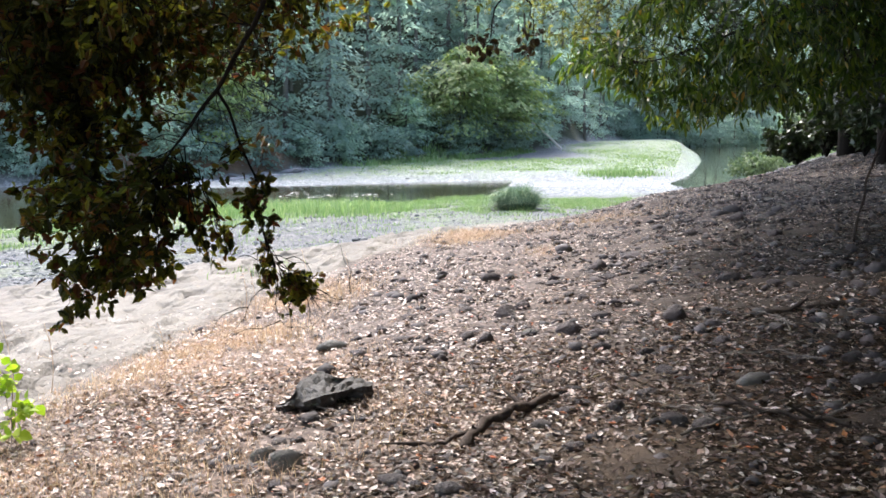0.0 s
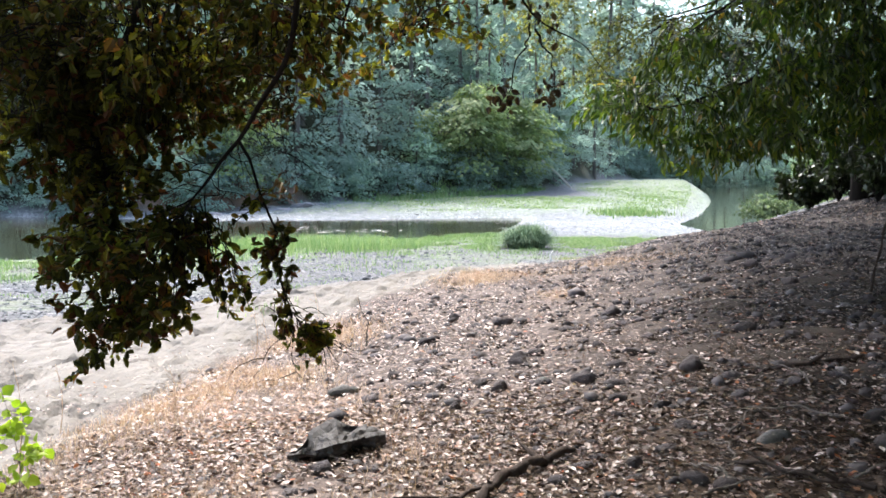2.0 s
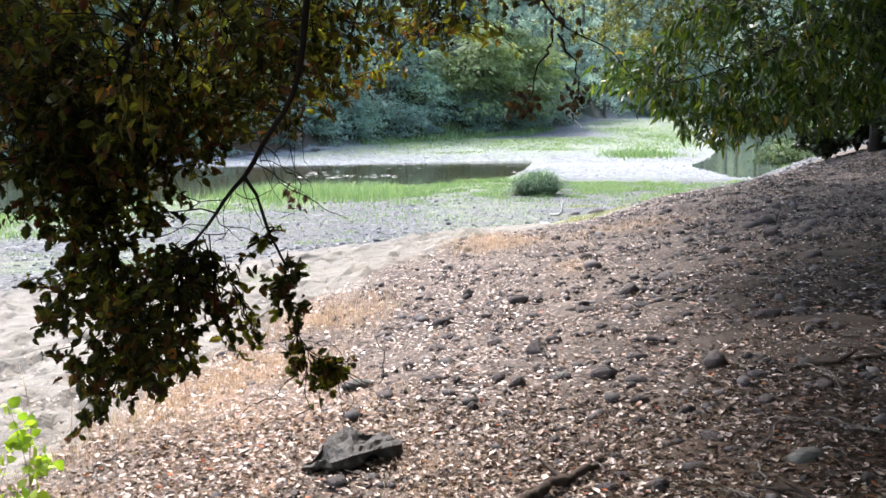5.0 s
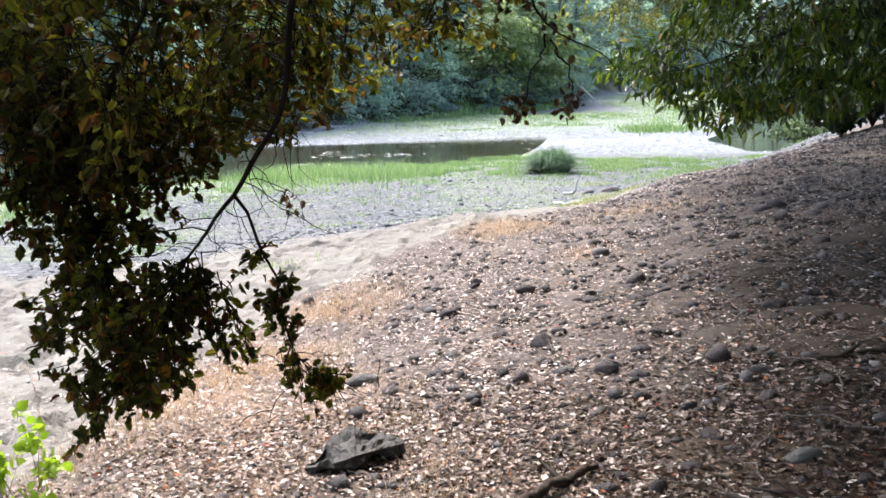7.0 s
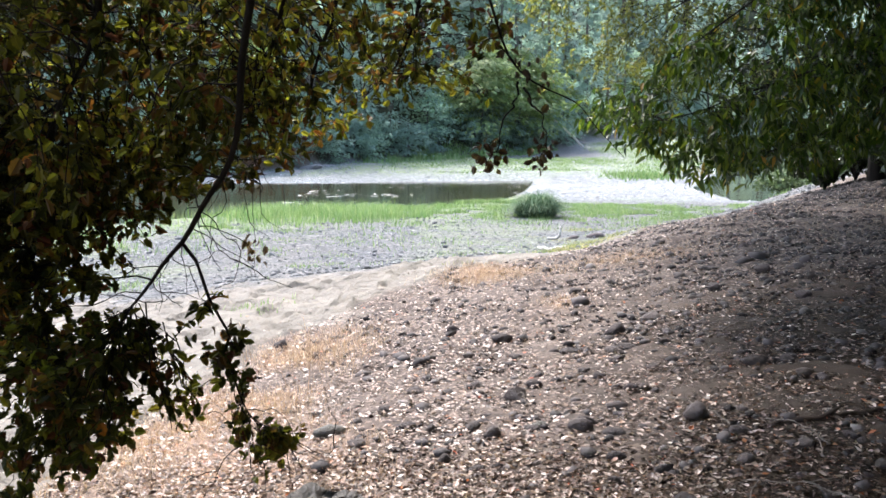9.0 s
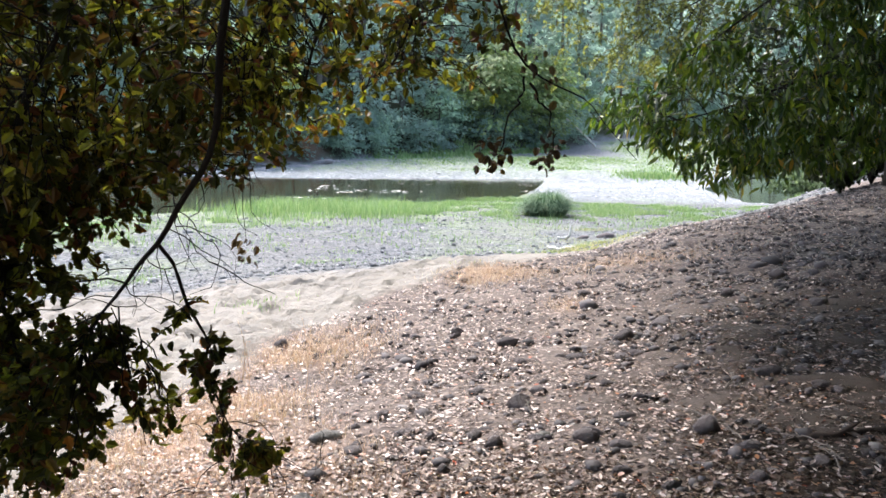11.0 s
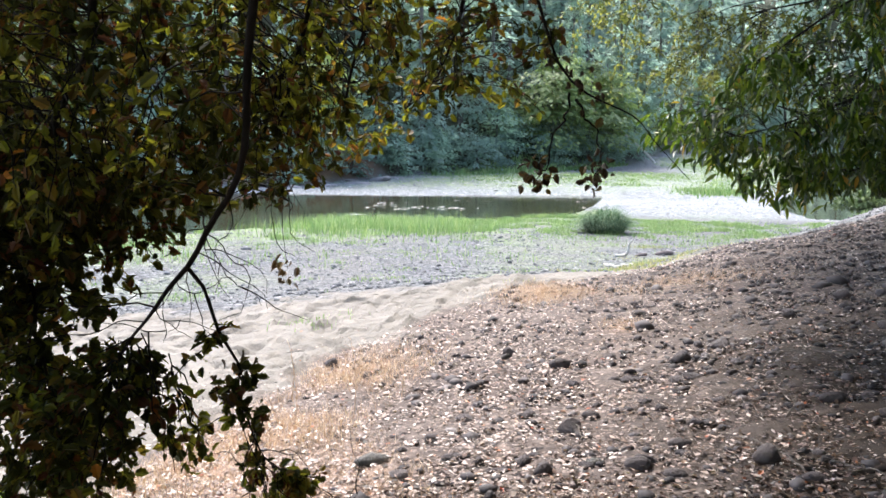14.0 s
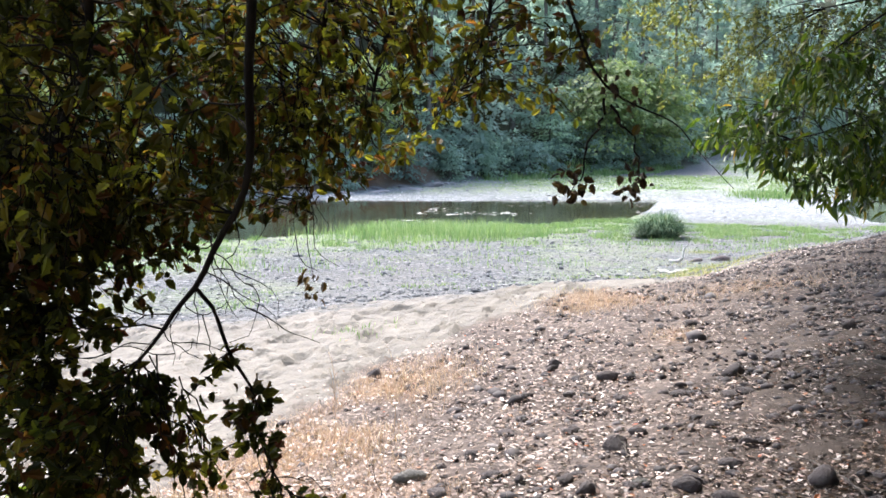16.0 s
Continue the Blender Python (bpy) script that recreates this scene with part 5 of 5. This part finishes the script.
def dead_branch(name, label, points, r0, r1, material, side=0, category="branch"):
    p = smooth_line([(x, y, float(height(x, y)) + dz) for x, y, dz in points], 24)
    wob = rng.normal(0, 0.016 if r0 > 0.015 else 0.008, (24, 3))
    p[2:-2] += ((wob[:-2] + wob[1:-1] + wob[2:]) / 3)[1:-1]
    r = np.linspace(r0, r1, 24) * (1 + 0.18 * rng.normal(0, 1, 24))
    pieces = [tube(p, r, 8)]
    for _ in range(side):
        k = rng.integers(4, 22)
        go = rng.normal(0, 0.12, 3)
        go[2] = abs(go[2]) * 0.3
        s = np.linspace(0, 1, 5)[:, None]
        pieces.append(tube(p[k] + go * s, r1 * (1 - 0.7 * s[:, 0]), 5))
    ob = new(name, mesh_of(name, *join(pieces), material))
    tagged(ob, label, category, "fallen wood on the bank")


dead_branch("fallen_branch", "rotten dark branch lying crooked in the leaves", [(0.04, 3.16, 0.0), (0.14, 3.35, 0.045), (0.23, 3.44, 0.035), (0.32, 3.48, 0.04), (0.46, 3.62, 0.03)], 0.022, 0.017, DEAD_WOOD, 2)
dead_branch("fallen_branch", "thin crooked dark branch lying in the leaves", [(-0.21, 3.29, 0.01), (-0.10, 3.18, 0.03), (-0.02, 3.19, 0.025), (0.07, 3.31, 0.02)], 0.007, 0.009, DEAD_WOOD, 1)
dead_branch("fallen_branch", "long dark fallen branch on the shaded bank", [(0.96, 3.27, 0.02), (1.1, 3.11, 0.03), (1.18, 2.96, 0.03), (1.35, 2.8, 0.02)], 0.006, 0.010, DEAD_WOOD, 4)
dead_branch("fallen_log", "short dark fallen log on the shaded bank", [(1.49, 4.55, 0.01), (1.65, 4.53, 0.015), (1.9, 4.55, 0.015), (2.1, 4.6, 0.012)], 0.014, 0.018, DEAD_WOOD, 2)
dead_branch("dead_sapling", "thin dark dead sapling standing on the shaded bank", [(2.99, 6.5, -0.02), (3.03, 6.5, 0.20), (3.07, 6.5, 0.44), (3.14, 6.5, 0.65), (3.22, 6.5, 0.85), (3.40, 6.55, 1.2)], 0.010, 0.005, DEAD_WOOD, 5, "sapling")
for x, y, a, l in ((0.42, 5.30, 1.75, 0.28), (1.38, 4.62, 1.95, 0.42), (1.62, 4.05, 1.5, 0.38), (1.02, 3.25, 1.7, 0.3), (1.35, 4.9, 2.2, 0.5), (1.5, 5.4, 1.2, 0.35), (0.95, 3.0, 2.0, 0.3), (1.1, 3.6, 1.0, 0.4), (1.6, 3.6, 2.4, 0.5), (0.8, 2.9, 0.3, 0.3), (0.2, 3.9, 1.8, 0.2), (2.2, 6.6, 2.6, 0.5),
                   (1.75, 6.4, 0.8, 0.4), (-0.35, 3.6, 1.5, 0.18), (-1.0, 3.2, 2.6, 0.3), (1.7, 4.2, 1.9, 0.45), (1.3, 2.9, 0.4, 0.4), (-1.9, 4.3, 0.9, 0.25)):
    dx, dy = math.cos(a) * l, math.sin(a) * l
    dead_branch("twig", "thin grey fallen twig on the leaf litter", [(x, y, 0.02), (x + 0.5 * dx + 0.03, y + 0.5 * dy, 0.045), (x + dx, y + dy, 0.02)], 0.005, 0.0022, TWIG, 2, "twig")

dead_branch("driftwood", "bleached white driftwood limb lying on the flat", [(1.92, 22.6, 0.05), (2.12, 22.0, 0.06), (2.38, 21.9, 0.07), (2.58, 22.5, 0.07)], 0.034, 0.026, DRIFTWOOD, 0, "driftwood")
dead_branch("driftwood", "short bleached stump of driftwood with an upright prong", [(2.42, 25.4, 0.03), (2.66, 25.35, 0.06), (2.78, 25.3, 0.18), (2.75, 25.3, 0.34), (2.85, 25.3, 0.46)], 0.042, 0.02, DRIFTWOOD, 0, "driftwood")
lay_stone(3.12, 25.8, 0.46, ROUND[3], 0.6, 0, "dark flat stone on the river flat")
lay_stone(3.8, 26.2, 0.62, ROUND[3], 0.6, 0, "dark flat stone on the river flat")


# ---- grass ----
def blades(name, label, p, tall, wide, material, lean=0.35, category="grass", parent=None, out=None, fine=False):
    """Bent blades of grass, three joints each; fine: one joint."""
    n = len(p)
    shape = (np.array([(-1, 0, 0), (1, 0, 0), (-0.75, 0.12, 0.5), (0.75, 0.12, 0.5), (-0.35, 0.42, 0.85), (0.35, 0.42, 0.85), (0, 0.75, 1.0)]), [(0, 1, 3), (0, 3, 2), (2, 3, 5), (2, 5, 4), (4, 5, 6)])
    if fine:
        shape = (np.array([(-1, 0, 0), (1, 0, 0), (-0.7, 0.22, 0.62), (0.7, 0.22, 0.62), (0, 0.75, 1.0)]), [(0, 1, 3), (0, 3, 2), (2, 3, 4)])
    t = tall * rng.uniform(0.35, 1.15, n)
    if fine:
        t = t * np.clip(1 + 0.9 * soft_noise(p[:, 0], p[:, 1], 1.0, 68), 0.3, 2)
    size = np.stack([np.full(n, wide), t * lean * rng.uniform(0.3, 1.8, n), t], -1)
    turns = rotations(n, 0.12) if out is None else frames_up(out)
    me = mesh_of(name, *scatter((shape[0], np.array(shape[1])), p, turns, size), material, smooth=False)
    ob = new(name, me)
    ob.parent = parent
    return ob if parent else tagged(ob, label, category, kind="stuff")


def frames_up(out):
    f = out / (np.linalg.norm(out, axis=1, keepdims=True) + 1e-9)
    u = np.repeat([[0, 0, 1.0]], len(f), 0)
    return np.stack([np.cross(f, u), f, u], -1)


def sow(n, x, y, keep):
    p = np.stack([rng.uniform(*x, n), rng.uniform(*y, n)], -1)
    p = p[keep(p[:, 0], p[:, 1]) > rng.random(n)]
    return np.column_stack([p, height(p[:, 0], p[:, 1])])


def shore_strip(x, y):
    d = np.minimum(pool_near(x), 46.5 - 0.25 * np.clip(x - 3, 0, 20)) - y
    base = np.exp(-((d - 2.5) / 9.5) ** 2) * step(0.3, 1.6, d)
    clumps = np.clip(-0.05 + 1.0 * soft_noise(x, y, 3.0, 35) + 1.9 * soft_noise(x, y, 0.7, 36), 0.012, 1)
    return base * clumps * (x < 14) * (x > -0.55 * y)


blades("shore_grass", "bright green grass along the edge of the pool", sow(620000, (-16, 14), (20, 54), shore_strip), 0.16, 0.008, GRASS, 0.6, fine=True)
tall_at = lambda x, y: np.exp(-(((x + 5.6) / 2.6) ** 2 + ((y - 35) / 3.4) ** 2)) * np.clip(0.5 + soft_noise(x, y, 1.1, 37), 0, 1)
blades("reed_grass", "taller green waterside weeds beside the pool", sow(90000, (-13, 1), (26, 44), tall_at), 0.5, 0.011, GRASS, 0.7)
blades("crest_grass", "yellowing short grass where the bank meets the flat", sow(90000, (-0.5, 6), (11.5, 30), lambda x, y: np.exp(-((x - sand_edge(y) + 1.0) / 1.1) ** 2) * np.clip(-0.25 + 1.2 * soft_noise(x, y, 0.9, 78), 0, 0.6)), 0.07, 0.004, DRY_GREEN, 0.8, fine=True)
blades("flat_grass", "thin tufts of green grass between the river pebbles", sow(110000, (-12, 10), (13, 44), lambda x, y: 0.55 * (soft_noise(x, y, 1.4, 38) + 0.6 * soft_noise(x, y, 0.5, 39) > 0.62) * (y > line([(-40, 12), (-1, 13.5), (2, 16), (30, 42)], x)) * (y < pool_near(x))), 0.07, 0.006, GRASS, 0.6, fine=True)
blades("bar_grass", "pale green grass on the gravel bar", sow(260000, (-22, 42), (64, 150), lambda x, y: step(72, 80, y + 5 * soft_noise(x, y, 4, 34)) * (y < far_foot(x)) * (x < channel_left(y) - 2) * np.clip(0.55 + 0.7 * soft_noise(x, y * 0.5, 4.0, 33), 0.05, 1) * step(150, 90, y) * (1 - step(93, 99, y) * step(3, 7, x) * step(19, 14, x))), 0.10, 0.030, GRASS, 0.9, fine=True)
blades("bank_foot_grass", "lush green grass at the foot of the wooded slope", sow(40000, (-12, 12), (80, 112), lambda x, y: np.exp(-((y - far_foot(x) + 0.5) / 2.2) ** 2) * step(-10, -5, x)), 0.55, 0.05, GRASS, 0.8, fine=True)
blades("green_patch", "round patch of bright green grass on the bar", sow(9000, (10, 17), (62, 76), lambda x, y: np.exp(-(((x - 13.4) / 1.9) ** 2 + ((y - 69) / 2.0) ** 2))), 0.4, 0.04, GRASS)
blades("dry_grass", "short straw-coloured dry grass at the edge of the sand", sow(620000, (-4.6, 3.4), (2.5, 12.5), lambda x, y: 0.75 * straw_at(x, y)), 0.052, 0.0012, STRAW, 0.9, fine=True)
blades("weed_tufts", "small green weeds at the edge of the sand", sow(5000, (-3.2, 2), (9, 14), lambda x, y: np.exp(-(((x + 2.07) / 0.3) ** 2 + ((y - 9.9) / 0.35) ** 2)) + 0.8 * np.exp(-(((x - 1.75) / 0.14) ** 2 + ((y - 8.6) / 0.3) ** 2))), 0.09, 0.005, GRASS, 0.7)


def sedge():
    at = (2.85, 34.5, float(height(2.85, 34.5)))
    t = thing("sedge_tussock", "rounded dark green sedge tussock on the river flat", "tussock", at=at)
    n = 5200
    a, r = rng.uniform(0, 6.28, n), np.sqrt(rng.random(n)) * 0.60
    p = np.stack([r * np.cos(a), r * np.sin(a) * 0.8, np.zeros(n) - 0.02], -1)
    droop = (np.array([(-1, 0, 0), (1, 0, 0), (-0.8, 0.25, 0.6), (0.8, 0.25, 0.6), (-0.5, 0.62, 0.92), (0.5, 0.62, 0.92), (-0.3, 0.9, 0.86), (0.3, 0.9, 0.86), (0, 1.1, 0.6)]),
             np.array([(0, 1, 3), (0, 3, 2), (2, 3, 5), (2, 5, 4), (4, 5, 7), (4, 7, 6), (6, 7, 8)]))
    tall = rng.uniform(0.30, 1.05, n) * np.clip(1 - (r / 0.85) ** 2, 0.3, 1) * (1 + 0.25 * soft_noise(3 * np.cos(a) * r, 3 * np.sin(a) * r, 0.4, 79))
    size = np.stack([np.full(n, 0.010), tall * rng.uniform(0.15, 0.7, n) + 0.75 * r * rng.uniform(0.2, 1.7, n), tall], -1)
    go = np.stack([np.cos(a) + rng.normal(0, 0.6, n), np.sin(a) + rng.normal(0, 0.6, n), np.zeros(n)], -1)
    part("foliage", mesh_of("foliage", *scatter(droop, p, frames_up(go), size), SEDGE, smooth=False), t)


sedge()


def dry_stalk(x, y, tall):
    z = float(height(x, y))
    s = np.linspace(0, 1, 9)
    p = np.stack([x + 0.03 * np.sin(s * 3) - 0.02 * s, y + 0 * s, z + tall * s], -1)
    pieces = [tube(p, 0.0022 * (1 - 0.7 * s) + 0.0004, 4)]
    for _ in range(7):
        k = rng.integers(3, 9)
        go = np.array([rng.normal(0, 0.03), rng.normal(0, 0.03), rng.uniform(0.01, 0.04)])
        pieces.append(tube(p[k] + go * np.linspace(0, 1, 3)[:, None], [0.001, 0.0012, 0.0006], 3))
    ob = new("dry_stalk", mesh_of("dry_stalk", *join(pieces), STRAW))
    tagged(ob, "thin dry weed stalk standing at the edge of the sand", "stalk", "dry stalks by the sand")


for x, y, tall in ((-0.97, 6.1, 0.55), (-1.3, 5.9, 0.5), (-0.72, 6.5, 0.45), (-1.02, 5.6, 0.3), (-1.62, 4.9, 0.35), (-1.55, 6.8, 0.4), (-2.35, 4.6, 0.5), (-2.3, 5.0, 0.42)):
    dry_stalk(x, y, tall)


def young_shrub():
    at = (-2.2, 3.95, float(height(-2.2, 3.95)))
    t = thing("young_shrub", "small shrub with bright lime-green young leaves", "shrub", at=at)
    wood, P, D = [], [], []
    for _ in range(22):
        top = np.array([rng.uniform(-0.5, 0.34), rng.uniform(-0.35, 0.2), rng.uniform(0.14, 0.5)])
        s = np.linspace(0, 1, 8)[:, None]
        p = np.array([rng.normal(0, 0.05), rng.normal(0, 0.05), -0.03]) * (1 - s) + top * s + np.array([0, 0, 0.06]) * np.sin(np.pi * s)
        wood.append(tube(p, 0.0024 * (1 - 0.7 * s[:, 0]), 5))
        k = 13
        q = 1 - rng.random(k) ** 1.7 * 0.6
        P.append(np.stack([np.interp(q, s[:, 0], p[:, i]) for i in range(3)], -1) + rng.normal(0, 0.012, (k, 3)))
        D.append(rng.normal(0, 0.8, (k, 3)) + np.array([0.1, 0, 0.1]))
    part("stem", mesh_of("stem", *join(wood), TWIG), t)
    foliage("leaves", np.concatenate(P), np.concatenate(D), leaf_shape(0.42), rng.uniform(0.035, 0.07, len(P) * 13), BRIGHT_LEAF, t)


young_shrub()


# ---- across the river ----
def ledge_rock(x, y, width, stretch, turn):
    ob = lay_stone(x, y, width, SLABS[rng.integers(0, 2)], stretch, turn, "pale grey rock slab at the water under the clay bank", "ledge_rock")
    tagged(ob, category="rock", group="ledge rocks across the pool")


SLABS = [stone_mesh(s, 0.34, 0.5, 3) for s in (21, 22)]
for me in SLABS:
    me.materials.append(PALE_ROCK)
for x, y, w in ((-15.2, 69.5, 3.2), (-13.4, 72.5, 3.6), (-17.4, 68.0, 3.0), (-12.2, 76.0, 3.4), (-16.0, 72.5, 2.6), (-14.2, 75.2, 2.8), (-19.5, 66.8, 2.4), (-11.2, 79.0, 2.4), (-10.4, 82.0, 1.6)):
    ledge_rock(x, y, 0.6 * w, rng.uniform(0.5, 0.8), rng.uniform(-0.5, 0.7))


def fallen_log():
    p = smooth_line([(10.2, 113.5, 2.0), (11.4, 114.2, 1.1), (12.7, 115, 0.1), (13.9, 116, -0.85), (15.3, 117.4, float(height(15.3, 117.4)) + 0.05)], 14)
    ob = new("fallen_log", mesh_of("fallen_log", *tube(p, np.linspace(0.08, 0.15, 14), 8), DRIFTWOOD))
    tagged(ob, "bleached fallen tree trunk leaning on the far bank", "log")


fallen_log()


# small flat white flecks laid on the water in place of light glints
def pool_glints():
    n = 900
    x = rng.uniform(-9, 4.2, n)
    y = rng.uniform(44, 66, n)
    keep = (in_water(x, y) > 0.4) & (soft_noise(x * 0.35, y, 1.6, 77) > 0.42)
    x, y = x[keep], y[keep]
    a = np.linspace(0, 6.28, 7)[:-1]
    shape = (np.stack([np.cos(a) * (1 + 0.3 * np.sin(a * 3)), np.sin(a), 0 * a], -1), np.array([(0, 1, 2), (0, 2, 3), (0, 3, 4), (0, 4, 5)]))
    size = np.stack([rng.uniform(0.08, 0.32, len(x)), rng.uniform(0.03, 0.10, len(x)), np.ones(len(x))], -1)
    ob = new("floating_leaves", mesh_of("floating_leaves", *scatter(shape, np.column_stack([x, y, np.full(len(x), WATER_Z + 0.006)]), rotations(len(x), 0.0), size), POOL_GLINT))
    tagged(ob, "flat pale flecks on the pool, added as painted glints of light", "floating leaves", kind="stuff")


pool_glints()
